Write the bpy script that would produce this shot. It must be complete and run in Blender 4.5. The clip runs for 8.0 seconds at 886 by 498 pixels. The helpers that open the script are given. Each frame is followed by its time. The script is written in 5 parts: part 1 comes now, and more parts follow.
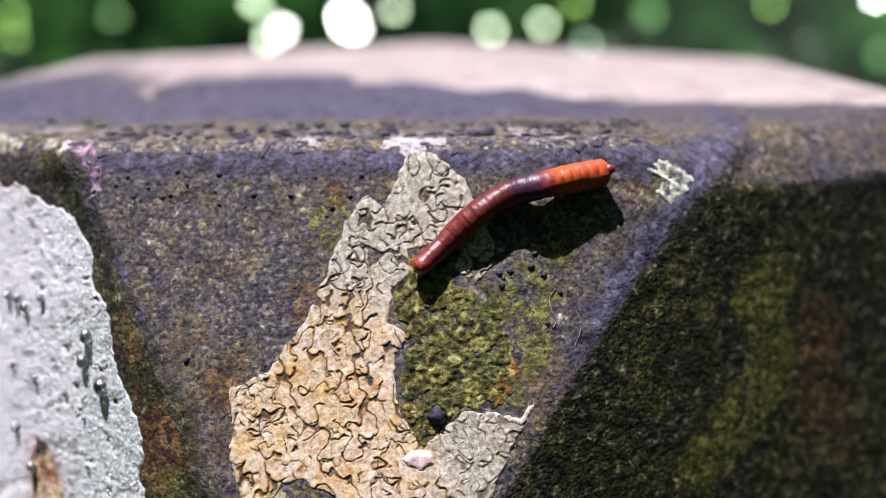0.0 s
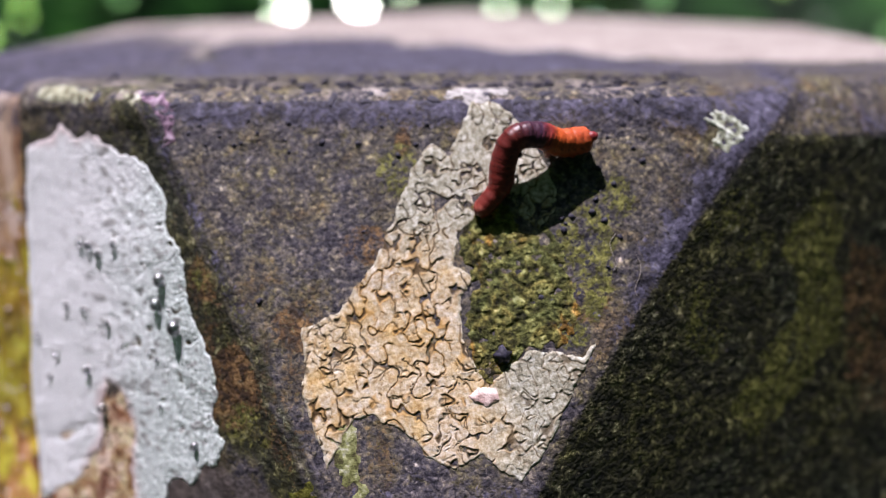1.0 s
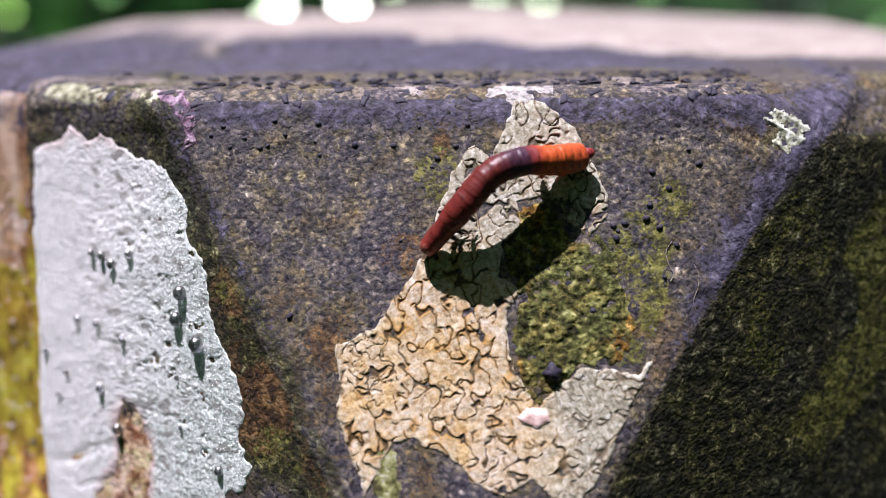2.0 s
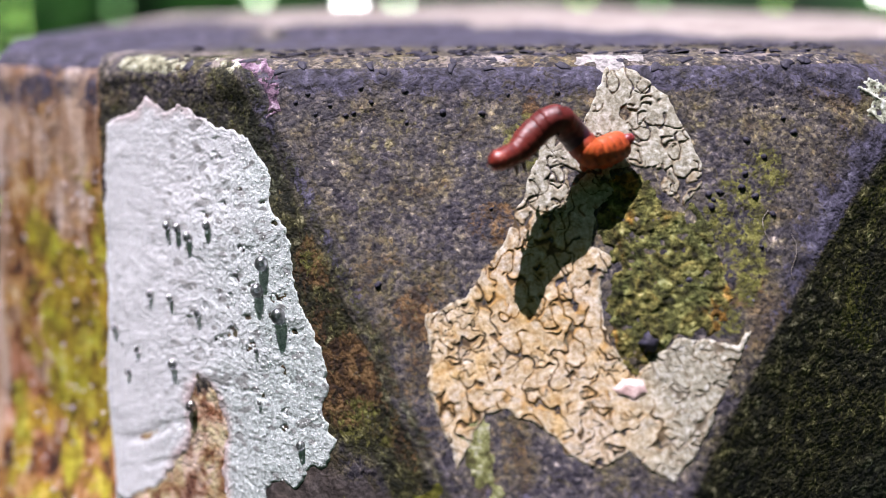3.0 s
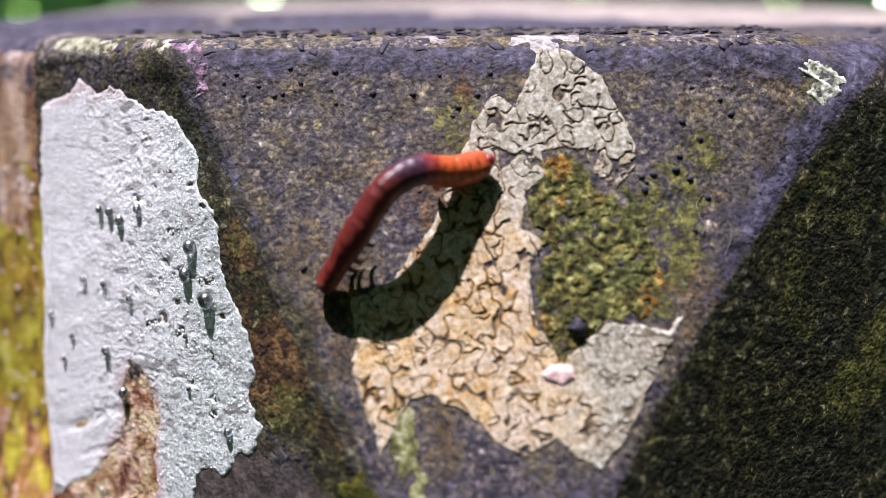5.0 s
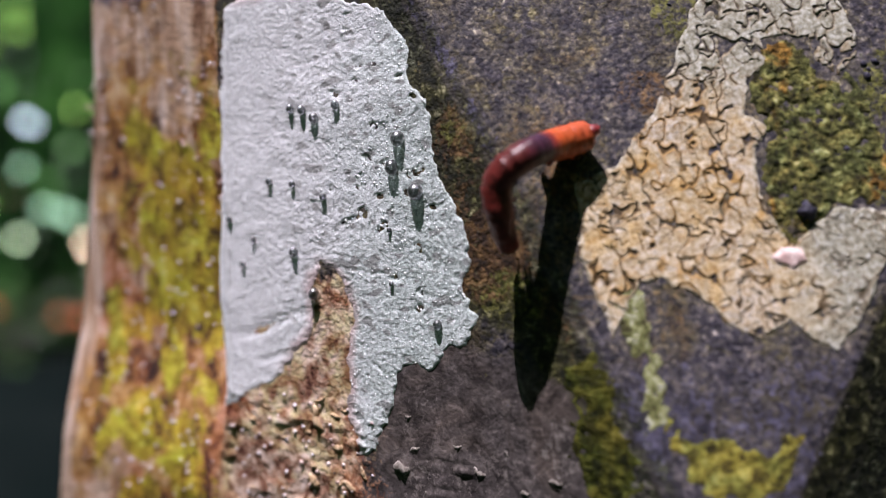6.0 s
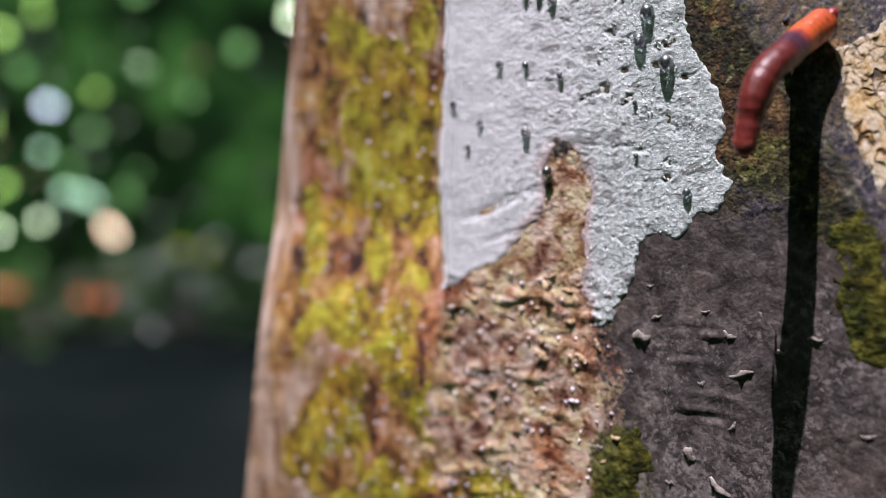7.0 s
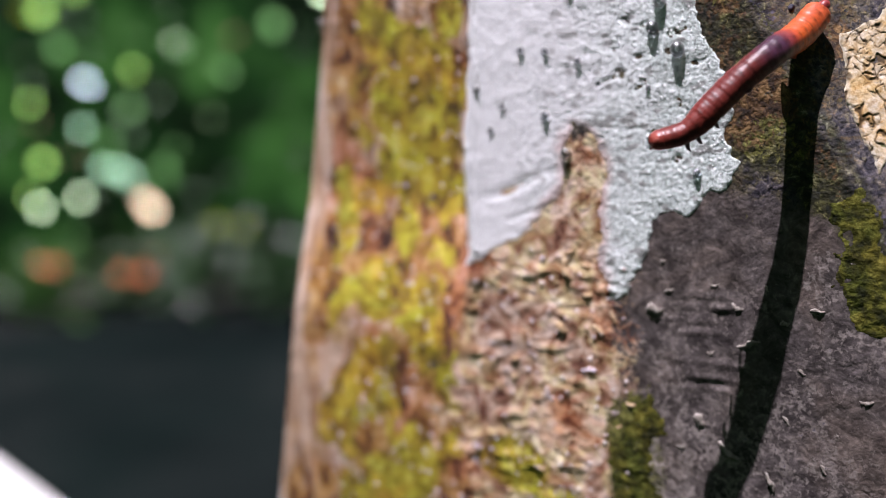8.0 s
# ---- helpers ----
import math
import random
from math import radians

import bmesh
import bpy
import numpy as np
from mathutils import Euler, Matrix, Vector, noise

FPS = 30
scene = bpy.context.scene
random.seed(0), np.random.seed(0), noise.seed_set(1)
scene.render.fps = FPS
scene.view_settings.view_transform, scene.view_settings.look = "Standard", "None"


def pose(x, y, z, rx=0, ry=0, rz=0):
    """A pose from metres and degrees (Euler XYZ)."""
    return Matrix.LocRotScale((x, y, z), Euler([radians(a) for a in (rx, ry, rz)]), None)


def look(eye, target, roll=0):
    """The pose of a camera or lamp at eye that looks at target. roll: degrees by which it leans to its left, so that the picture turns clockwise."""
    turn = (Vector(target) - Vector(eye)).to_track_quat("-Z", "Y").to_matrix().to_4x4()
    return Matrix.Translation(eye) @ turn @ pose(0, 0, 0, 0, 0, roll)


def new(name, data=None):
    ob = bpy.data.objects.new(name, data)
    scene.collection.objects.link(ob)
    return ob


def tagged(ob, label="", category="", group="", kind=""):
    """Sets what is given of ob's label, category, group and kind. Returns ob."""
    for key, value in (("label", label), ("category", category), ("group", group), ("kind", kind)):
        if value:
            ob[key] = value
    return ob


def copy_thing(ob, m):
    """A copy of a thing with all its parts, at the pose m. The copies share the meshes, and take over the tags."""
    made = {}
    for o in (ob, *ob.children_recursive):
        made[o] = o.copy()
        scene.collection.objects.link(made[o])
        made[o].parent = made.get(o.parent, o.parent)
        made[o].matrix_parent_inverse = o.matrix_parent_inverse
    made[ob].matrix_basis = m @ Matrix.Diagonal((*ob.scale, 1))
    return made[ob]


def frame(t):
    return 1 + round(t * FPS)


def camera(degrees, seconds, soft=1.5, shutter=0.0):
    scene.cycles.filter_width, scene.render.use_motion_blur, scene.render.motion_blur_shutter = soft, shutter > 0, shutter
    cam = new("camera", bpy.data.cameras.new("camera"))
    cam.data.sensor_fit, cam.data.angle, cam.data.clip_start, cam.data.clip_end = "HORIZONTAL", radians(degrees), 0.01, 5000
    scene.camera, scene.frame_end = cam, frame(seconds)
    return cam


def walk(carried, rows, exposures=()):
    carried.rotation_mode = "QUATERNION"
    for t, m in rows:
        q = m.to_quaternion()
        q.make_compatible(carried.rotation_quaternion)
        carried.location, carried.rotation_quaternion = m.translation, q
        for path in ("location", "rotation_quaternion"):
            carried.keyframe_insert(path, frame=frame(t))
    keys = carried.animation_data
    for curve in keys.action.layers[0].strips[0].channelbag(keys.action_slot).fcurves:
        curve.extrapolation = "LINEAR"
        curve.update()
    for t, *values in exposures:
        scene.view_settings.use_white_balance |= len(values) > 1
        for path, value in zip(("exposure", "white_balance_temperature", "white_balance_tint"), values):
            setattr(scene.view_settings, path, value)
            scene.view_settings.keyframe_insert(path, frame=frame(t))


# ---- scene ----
cam = camera(48.52, 8.0, soft=0.8, shutter=0.05)
PATH = [
    (0, look((0.00436, -0.08835, 0.02388), (0.00060, 0.00116, 0.01532), -0.462)),
    (0.2, look((0.00207, -0.08976, 0.02295), (-0.00188, -0.00023, 0.01463), -0.385)),
    (0.5, look((-0.00090, -0.09239, 0.02110), (-0.00511, -0.00288, 0.01269), -0.443)),
    (0.7, look((-0.00101, -0.09344, 0.01928), (-0.00539, -0.00403, 0.01003), -0.557)),
    (1, look((-0.00108, -0.09203, 0.02077), (-0.00548, -0.00272, 0.01051), -0.384)),
    (1.2, look((-0.00157, -0.09071, 0.02228), (-0.00574, -0.00142, 0.01185), -0.478)),
    (2.3, look((-0.00820, -0.08414, 0.02097), (-0.01161, 0.00517, 0.01040), -0.510)),
    (2.5, look((-0.00948, -0.08369, 0.02094), (-0.01316, 0.00565, 0.01073), -0.415)),
    (2.8, look((-0.01270, -0.08401, 0.01781), (-0.01641, 0.00544, 0.00855), -0.425)),
    (3, look((-0.01428, -0.08450, 0.01669), (-0.01798, 0.00498, 0.00776), -0.346)),
    (3.2, look((-0.01410, -0.08491, 0.01552), (-0.01802, 0.00454, 0.00636), -0.335)),
    (3.5, look((-0.01372, -0.08585, 0.01578), (-0.01777, 0.00353, 0.00603), -0.316)),
    (4, look((-0.01260, -0.08642, 0.01467), (-0.01760, 0.00289, 0.00470), -0.335)),
    (4.2, look((-0.01156, -0.08597, 0.01601), (-0.01696, 0.00320, 0.00511), -0.380)),
    (5.3, look((-0.00692, -0.08217, 0.01290), (-0.01046, 0.00738, 0.00466), -0.181)),
    (5.5, look((-0.01276, -0.08233, 0.01024), (-0.01585, 0.00722, 0.00185), -0.154)),
    (5.7, look((-0.01951, -0.08238, 0.00878), (-0.02254, 0.00720, 0.00059), -0.054)),
    (5.8, look((-0.02266, -0.08279, 0.00802), (-0.02597, 0.00676, -0.00029), -0.171)),
    (5.9, look((-0.02551, -0.08312, 0.00682), (-0.02850, 0.00642, -0.00171), -0.204)),
    (6, look((-0.02760, -0.08377, 0.00465), (-0.03087, 0.00578, -0.00376), -0.020)),
    (6.1, look((-0.02941, -0.08392, 0.00350), (-0.03274, 0.00560, -0.00513), -0.007)),
    (6.2, look((-0.03168, -0.08375, 0.00285), (-0.03512, 0.00573, -0.00622), -0.073)),
    (6.5, look((-0.03734, -0.08430, -0.00415), (-0.04108, 0.00515, -0.01342), 0.096)),
    (6.7, look((-0.04322, -0.08582, -0.00610), (-0.04706, 0.00360, -0.01553), 0.205)),
    (7, look((-0.04933, -0.08826, -0.00595), (-0.05380, 0.00111, -0.01559), 0.125)),
    (7.2, look((-0.05251, -0.08976, -0.00805), (-0.05691, -0.00038, -0.01769), 0.057)),
    (7.5, look((-0.05320, -0.09224, -0.00980), (-0.05819, -0.00294, -0.01984), 0.052)),
    (7.8, look((-0.05039, -0.09375, -0.00569), (-0.05743, -0.00487, -0.01794), -0.294)),
    (8, look((-0.04787, -0.09408, -0.00499), (-0.05551, -0.00520, -0.01691), -0.345)),
]
STOPS = [(0.0, 0.82), (0.5, 0.64), (1.1, 0.64), (2.4, 0.82), (4.0, 0.82), (5.5, 0.80), (6.0, 0.42), (6.5, 0.36), (7.0, 0.52), (7.5, 0.82), (8.0, 0.72)]
walk(cam, PATH, STOPS)
cam.data.dof.use_dof = True
cam.data.dof.focus_distance = 0.0908
cam.data.dof.aperture_fstop = 11.2
cam.data.dof.aperture_blades = 0

# ---- light ----
CM = 0.01
SUN_AZ, SUN_EL = radians(42), radians(73.5)      # from the front left, high
SUN_DIR = Vector((-math.sin(SUN_AZ) * math.cos(SUN_EL), -math.cos(SUN_AZ) * math.cos(SUN_EL), math.sin(SUN_EL)))

world = bpy.data.worlds.new("sky")
scene.world = world
world.use_nodes = True
wn = world.node_tree.nodes
sky = wn.new("ShaderNodeTexSky")
sky.sky_type = "NISHITA"
sky.sun_disc = False
sky.sun_elevation = SUN_EL
sky.sun_rotation = math.atan2(SUN_DIR.x, SUN_DIR.y)
world.node_tree.links.new(sky.outputs[0], wn["Background"].inputs[0])
wn["Background"].inputs[1].default_value = 0.05

sun = new("sun", bpy.data.lights.new("sun", "SUN"))
sun.data.energy = 5.0
sun.data.angle = radians(0.5)
sun.data.color = (1.0, 0.92, 1.04)
sun.matrix_world = look(SUN_DIR * 3, (0, 0, 0))


# ---- noise and shape helpers (work in centimetres) ----
def hashed(ix, iy, iz, seed):
    h = (ix.astype(np.int64) * 374761393 + iy.astype(np.int64) * 668265263 + iz.astype(np.int64) * 2147483647 + seed * 974711) & 0xFFFFFFFF
    h = ((h ^ (h >> 13)) * 1274126177) & 0xFFFFFFFF
    h = ((h ^ (h >> 16)) * 2246822519) & 0xFFFFFFFF
    return ((h ^ (h >> 15)) & 0xFFFFFF) / float(0xFFFFFF) * 2 - 1


def vnoise(x, y, z, seed=0):
    x, y, z = 0.8 * x + 0.36 * y + 0.48 * z, -0.6 * x + 0.48 * y + 0.64 * z, -0.8 * y + 0.6 * z
    fx, fy, fz = np.floor(x), np.floor(y), np.floor(z)
    u, v, w = x - fx, y - fy, z - fz
    u, v, w = (t * t * t * (t * (t * 6 - 15) + 10) for t in (u, v, w))
    out = 0.0
    for dx in (0, 1):
        for dy in (0, 1):
            for dz in (0, 1):
                k = (u if dx else 1 - u) * (v if dy else 1 - v) * (w if dz else 1 - w)
                out = out + k * hashed(fx + dx, fy + dy, fz + dz, seed)
    return out


def fbm(x, y, z, size, octaves=3, seed=0, fall=0.5):
    out, amp, total = 0.0, 1.0, 0.0
    for n in range(octaves):
        k = 2.03 ** n / size
        out = out + amp * vnoise(x * k + 17.3 * n, y * k + 5.1 * n, z * k + 9.7 * n, seed + n)
        total += amp
        amp *= fall
    return out / total


def smooth(a, b, v):
    t = np.clip((v - a) / (b - a), 0, 1)
    return t * t * (3 - 2 * t)


def softmax3(a, b, c, k):
    m = np.maximum(np.maximum(a, b), c)
    return m + k * np.log(np.exp((a - m) / k) + np.exp((b - m) / k) + np.exp((c - m) / k))


# the post: two upright faces that meet at a corner, which a leaning cut takes off
def cut_y(x, z):
    """The leaning cut, which falls away towards its right-hand arris."""
    k = np.clip(x - 0.1, 0, 2.9)
    return 0.316 * z + 0.055 * k * k


def left_y(x):
    return -0.595 * x - 1.44


def right_y(x):
    return 0.60 * x - 0.57


def rolled(x):
    """Radius of the rolled top edge; broader on the right-hand face."""
    return 0.26 + 0.40 * smooth(1.7, 2.8, x) + 0.10 * smooth(-3.4, -4.0, x)


def edge_y(x):
    return softmax3(cut_y(x, 2.4), left_y(x), right_y(x), 0.05)


def top_z(x):
    return 2.57 + 0.17 * np.clip(edge_y(x) - 0.8, 0, 3.5)


def front(x, z, rough=True):
    """How far back the front of the post lies at x, z (centimetres)."""
    sunk = 0.05 * smooth(-5.0, -3.5, x) * smooth(0.9, 1.6, z) * smooth(2.42, 2.10, z - 0.10 * (x + 3.6) + 0.03 * vnoise(x * 2.0, x * 0, x * 0, 8))
    y = softmax3(cut_y(x, z), left_y(x) + sunk, right_y(x), 0.028)
    on_left = smooth(-0.05, 0.25, left_y(x) - np.maximum(cut_y(x, z), right_y(x)))
    on_right = smooth(0.0, 0.15, right_y(x) - np.maximum(cut_y(x, z), left_y(x)))
    # the outer strip of the left face is set back behind a ragged step
    line = -5.46 + 0.05 * vnoise(z * 1.3, z * 0 + 3.0, z * 0, 5) + 0.02 * vnoise(z * 6.0, z * 0, z * 0, 6)
    y = y + on_left * smooth(0.0, 0.10, line - x) * (0.03 + 0.43 * smooth(-3.2, -1.2, z))
    # the field under the rim is slightly sunk
    y = y + on_left * 0.030 * smooth(0.0, 0.12, 2.44 + 0.03 * vnoise(x * 2.0, x * 0, x * 0, 8) - z) * smooth(0.0, 0.4, -3.55 - x) * smooth(-5.44, -5.34, x)
    # rolled-over top edge
    zt = top_z(x)
    r = rolled(x)
    up = np.clip((z - (zt - r)) / r, 0, 1)
    roll = 1 - np.sqrt(np.clip(1 - up * up, 0, 1))
    y = y + r * (roll + 0.45 * on_right * (up - roll))
    if rough:
        y = y + 0.016 * fbm(x, y, z, 0.9, 3, 11) + 0.007 * fbm(x, y, z, 0.13, 2, 21)
        edge = 0.5 * fbm(x, y * 0, z, 0.8, 3, 95)
        crumbs = smooth(-5.9, -5.2, x + edge) * smooth(-3.5, -4.1, x + edge) * smooth(-1.8, -2.2, z + 0.2 * vnoise(x, z, x * 0, 91)) * on_left
        y = y - 0.020 * crumbs * smooth(0.15, 0.6, vnoise(x / 0.20, y * 0, z / 0.10, 92)) - 0.009 * crumbs * smooth(0.1, 0.5, vnoise(x / 0.08, y * 0, z / 0.05, 93))
        lower = smooth(-1.8, -2.4, z) * on_left * (1 - crumbs)
        y = y - 0.012 * lower * fbm(x * 0.6, y, z, 0.22, 3, 94)
        ribs = smooth(-3.45, -3.2, x) * smooth(-2.6, -2.85, x) * smooth(-3.3, -3.1, z) * smooth(-2.2, -2.4, z)
        y = y + 0.012 * ribs * np.sin(z / 0.022 + 2.0 * vnoise(x * 2.0, 0 * x, z * 2.0, 97)) * smooth(-0.2, 0.3, vnoise(x / 0.3, 0 * x, z / 0.12, 96))
        wear = smooth(0.9, 1.4, x) * smooth(2.7, 2.2, x) * smooth(1.75, 2.05, z) * (1 - on_left)
        y = y + 0.035 * wear * np.abs(vnoise((0.85 * x - 0.5 * z) / 0.40, 0 * x, (0.5 * x + 0.85 * z) / 0.075, 31))
    return y


# ---- making meshes ----
def mesh_ob(name, verts, faces, material=None, parent=None, smooth_faces=True):
    """One mesh object out of points in centimetres."""
    me = bpy.data.meshes.new(name)
    me.from_pydata([tuple(v) for v in (np.asarray(verts, float) * CM)], [], [tuple(f) for f in faces])
    if smooth_faces:
        me.polygons.foreach_set("use_smooth", [True] * len(me.polygons))
    if material:
        me.materials.append(material)
    me.update()
    ob = new(name, me)
    if parent:
        ob.parent = parent
    return ob


def grid_faces(rows, cols, keep=None, wrap=False):
    r, c = np.meshgrid(np.arange(rows - 1), np.arange(cols if wrap else cols - 1), indexing="ij")
    a = r * cols + c
    b = r * cols + (c + 1) % cols
    quads = np.stack([a, b, b + cols, a + cols], -1).reshape(-1, 4)
    return quads if keep is None else quads[keep[quads].all(1)]


def cover(ob, name, values):
    layer = ob.data.color_attributes.new(name, "FLOAT_COLOR", "POINT")
    layer.data.foreach_set("color", np.ascontiguousarray(values, np.float32).ravel())


def outline_depth(px, pz, outline):
    """Signed distance inside an outline (positive within)."""
    pts = np.array(outline, float)
    inside = np.zeros(px.shape, bool)
    best = np.full(px.shape, 1e9)
    for (ax, az), (bx, bz) in zip(pts, np.roll(pts, -1, 0)):
        ex, ez = bx - ax, bz - az
        t = np.clip(((px - ax) * ex + (pz - az) * ez) / (ex * ex + ez * ez + 1e-12), 0, 1)
        best = np.minimum(best, np.hypot(px - ax - t * ex, pz - az - t * ez))
        cross = (az > pz) != (bz > pz)
        with np.errstate(divide="ignore", invalid="ignore"):
            inside ^= cross & (px < ex * (pz - az) / (bz - az if bz != az else 1e-9) + ax)
    return np.where(inside, best, -best)


def crook(points, n=60):
    """A smooth line through a few points."""
    p = np.array(points, float)
    p = np.vstack([2 * p[0] - p[1], p, 2 * p[-1] - p[-2]])
    out = []
    for i in range(1, len(p) - 2):
        a, b, c, d = p[i - 1:i + 3]
        for u in np.linspace(0, 1, n // (len(p) - 3), endpoint=False):
            out.append(0.5 * (2 * b + (c - a) * u + (2 * a - 5 * b + 4 * c - d) * u * u + (3 * b - a - 3 * c + d) * u ** 3))
    out.append(p[-2])
    return np.array(out)


# ---- materials ----
def nodes_of(name):
    m = bpy.data.materials.new(name)
    m.use_nodes = True
    return m, m.node_tree.nodes, m.node_tree.links, m.node_tree.nodes["Principled BSDF"]


def ramp(nodes, stops):
    r = nodes.new("ShaderNodeValToRGB")
    while len(r.color_ramp.elements) < len(stops):
        r.color_ramp.elements.new(0.5)
    for e, (p, c) in zip(r.color_ramp.elements, stops):
        e.position, e.color = p, (*c, 1)
    return r


def noise_node(nodes, links, coord, scale, detail=4.0, rough=0.55, distort=0.0):
    n = nodes.new("ShaderNodeTexNoise")
    n.inputs["Scale"].default_value = scale
    n.inputs["Detail"].default_value = detail
    n.inputs["Roughness"].default_value = rough
    n.inputs["Distortion"].default_value = distort
    links.new(coord, n.inputs["Vector"])
    return n


def blend(nodes, links, fac, a, b, mode="MIX"):
    m = nodes.new("ShaderNodeMix")
    m.data_type, m.blend_type = "RGBA", mode
    for value, socket in ((fac, m.inputs[0]), (a, m.inputs[6]), (b, m.inputs[7])):
        if isinstance(value, (int, float)):
            socket.default_value = value
        elif isinstance(value, tuple):
            socket.default_value = (*value, 1)
        else:
            links.new(value, socket)
    return m.outputs[2]


def maths(nodes, links, op, a, b=0.0, clamp=False):
    m = nodes.new("ShaderNodeMath")
    m.operation, m.use_clamp = op, clamp
    for value, socket in ((a, m.inputs[0]), (b, m.inputs[1])):
        if isinstance(value, (int, float)):
            socket.default_value = value
        else:
            links.new(value, socket)
    return m.outputs[0]


def bumped(nodes, links, bsdf, coord, coarse, fine, distance, strength=1.0):
    a = noise_node(nodes, links, coord, coarse, 5.0, 0.6)
    b = noise_node(nodes, links, coord, fine, 3.0, 0.6)
    total = maths(nodes, links, "ADD", a.outputs[0], maths(nodes, links, "MULTIPLY", b.outputs[0], 0.5))
    bump = nodes.new("ShaderNodeBump")
    bump.inputs["Strength"].default_value = strength
    bump.inputs["Distance"].default_value = distance
    links.new(total, bump.inputs["Height"])
    links.new(bump.outputs[0], bsdf.inputs["Normal"])


def crusty(name, stops, size, tint_stops=None, tint_size=0.01, rough=0.9, bump=0.0003, spec=0.25):
    """A mottled natural surface: fine grain over larger stains. Sizes in metres."""
    m, nodes, links, bsdf = nodes_of(name)
    coord = nodes.new("ShaderNodeTexCoord").outputs["Object"]
    grain = noise_node(nodes, links, coord, 1 / size, 5.0, 0.62, 0.4)
    colour = ramp(nodes, stops)
    links.new(grain.outputs[0], colour.inputs[0])
    out = colour.outputs[0]
    if tint_stops:
        stain = noise_node(nodes, links, coord, 1 / tint_size, 4.0, 0.6, 0.8)
        tint = ramp(nodes, tint_stops)
        links.new(stain.outputs[0], tint.inputs[0])
        out = blend(nodes, links, 1.0, out, tint.outputs[0], "MULTIPLY")
    links.new(out, bsdf.inputs["Base Color"])
    bsdf.inputs["Roughness"].default_value = rough
    bsdf.inputs["Specular IOR Level"].default_value = spec
    bumped(nodes, links, bsdf, coord, 1 / (size * 1.5), 1 / (size * 0.4), bump)
    return m


def post_material():
    """Weathered concrete with dark algae, moss, rust, lime and painted light and shade where the cover layers say so.
    """
    m, nodes, links, bsdf = nodes_of("weathered_concrete")
    coord = nodes.new("ShaderNodeTexCoord").outputs["Object"]
    grain = noise_node(nodes, links, coord, 1900, 3.0, 0.60, 0.5)
    stain = noise_node(nodes, links, coord, 190, 4.0, 0.6, 0.9)
    base = ramp(nodes, [(0.36, (0.021, 0.020, 0.024)), (0.45, (0.063, 0.058, 0.062)), (0.54, (0.102, 0.094, 0.088)), (0.62, (0.158, 0.146, 0.120)), (0.72, (0.38, 0.36, 0.30))])
    links.new(grain.outputs[0], base.inputs[0])
    cells = nodes.new("ShaderNodeTexVoronoi")
    cells.inputs["Scale"].default_value = 2500
    wobble = noise_node(nodes, links, coord, 1500, 2.0, 0.5)
    shifted = nodes.new("ShaderNodeVectorMath")
    shifted.operation = "MULTIPLY_ADD"
    links.new(wobble.outputs["Color"], shifted.inputs[0])
    shifted.inputs[1].default_value = (0.0004, 0.0004, 0.0004)
    links.new(coord, shifted.inputs[2])
    links.new(shifted.outputs[0], cells.inputs["Vector"])
    one_cell = nodes.new("ShaderNodeSeparateColor")
    links.new(cells.outputs["Color"], one_cell.inputs[0])
    crumb_tone = ramp(nodes, [(0.0, (0.55, 0.54, 0.60)), (0.35, (0.85, 0.84, 0.88)), (0.6, (1.05, 1.02, 0.95)), (0.85, (1.30, 1.24, 1.02)), (0.97, (2.2, 2.1, 1.8))])
    links.new(one_cell.outputs[0], crumb_tone.inputs[0])
    tint = ramp(nodes, [(0.38, (0.80, 0.78, 0.98)), (0.48, (0.98, 0.96, 1.0)), (0.57, (1.08, 1.02, 0.82)), (0.66, (1.25, 1.02, 0.68))])
    links.new(stain.outputs[0], tint.inputs[0])
    out = blend(nodes, links, 1.0, base.outputs[0], tint.outputs[0], "MULTIPLY")
    out = blend(nodes, links, 0.85, out, crumb_tone.outputs[0], "MULTIPLY")
    # middling blotches, olive crumbs and bluish patches
    middle = noise_node(nodes, links, coord, 560, 5.0, 0.65, 0.6)
    blotch = ramp(nodes, [(0.36, (0.50, 0.48, 0.58)), (0.50, (0.95, 0.95, 0.97)), (0.64, (1.35, 1.30, 1.15))])
    links.new(middle.outputs[0], blotch.inputs[0])
    out = blend(nodes, links, 1.0, out, blotch.outputs[0], "MULTIPLY")
    broad = noise_node(nodes, links, coord, 95, 4.0, 0.6, 0.7)
    crumb_grain = noise_node(nodes, links, coord, 1050, 5.0, 0.7, 0.4)
    olive = ramp(nodes, [(0.44, (0.050, 0.040, 0.014)), (0.53, (0.125, 0.105, 0.038)), (0.64, (0.27, 0.24, 0.10))])
    links.new(grain.outputs[0], olive.inputs[0])
    pick = nodes.new("ShaderNodeMapRange")
    pick.inputs["From Min"].default_value, pick.inputs["From Max"].default_value = 1.02, 1.16
    links.new(maths(nodes, links, "ADD", crumb_grain.outputs[0], broad.outputs[0]), pick.inputs["Value"])
    out = blend(nodes, links, maths(nodes, links, "MULTIPLY", pick.outputs[0], 0.65), out, olive.outputs[0])
    upright = nodes.new("ShaderNodeMapping")
    upright.inputs["Scale"].default_value = (1.0, 1.0, 0.62)
    links.new(coord, upright.inputs["Vector"])

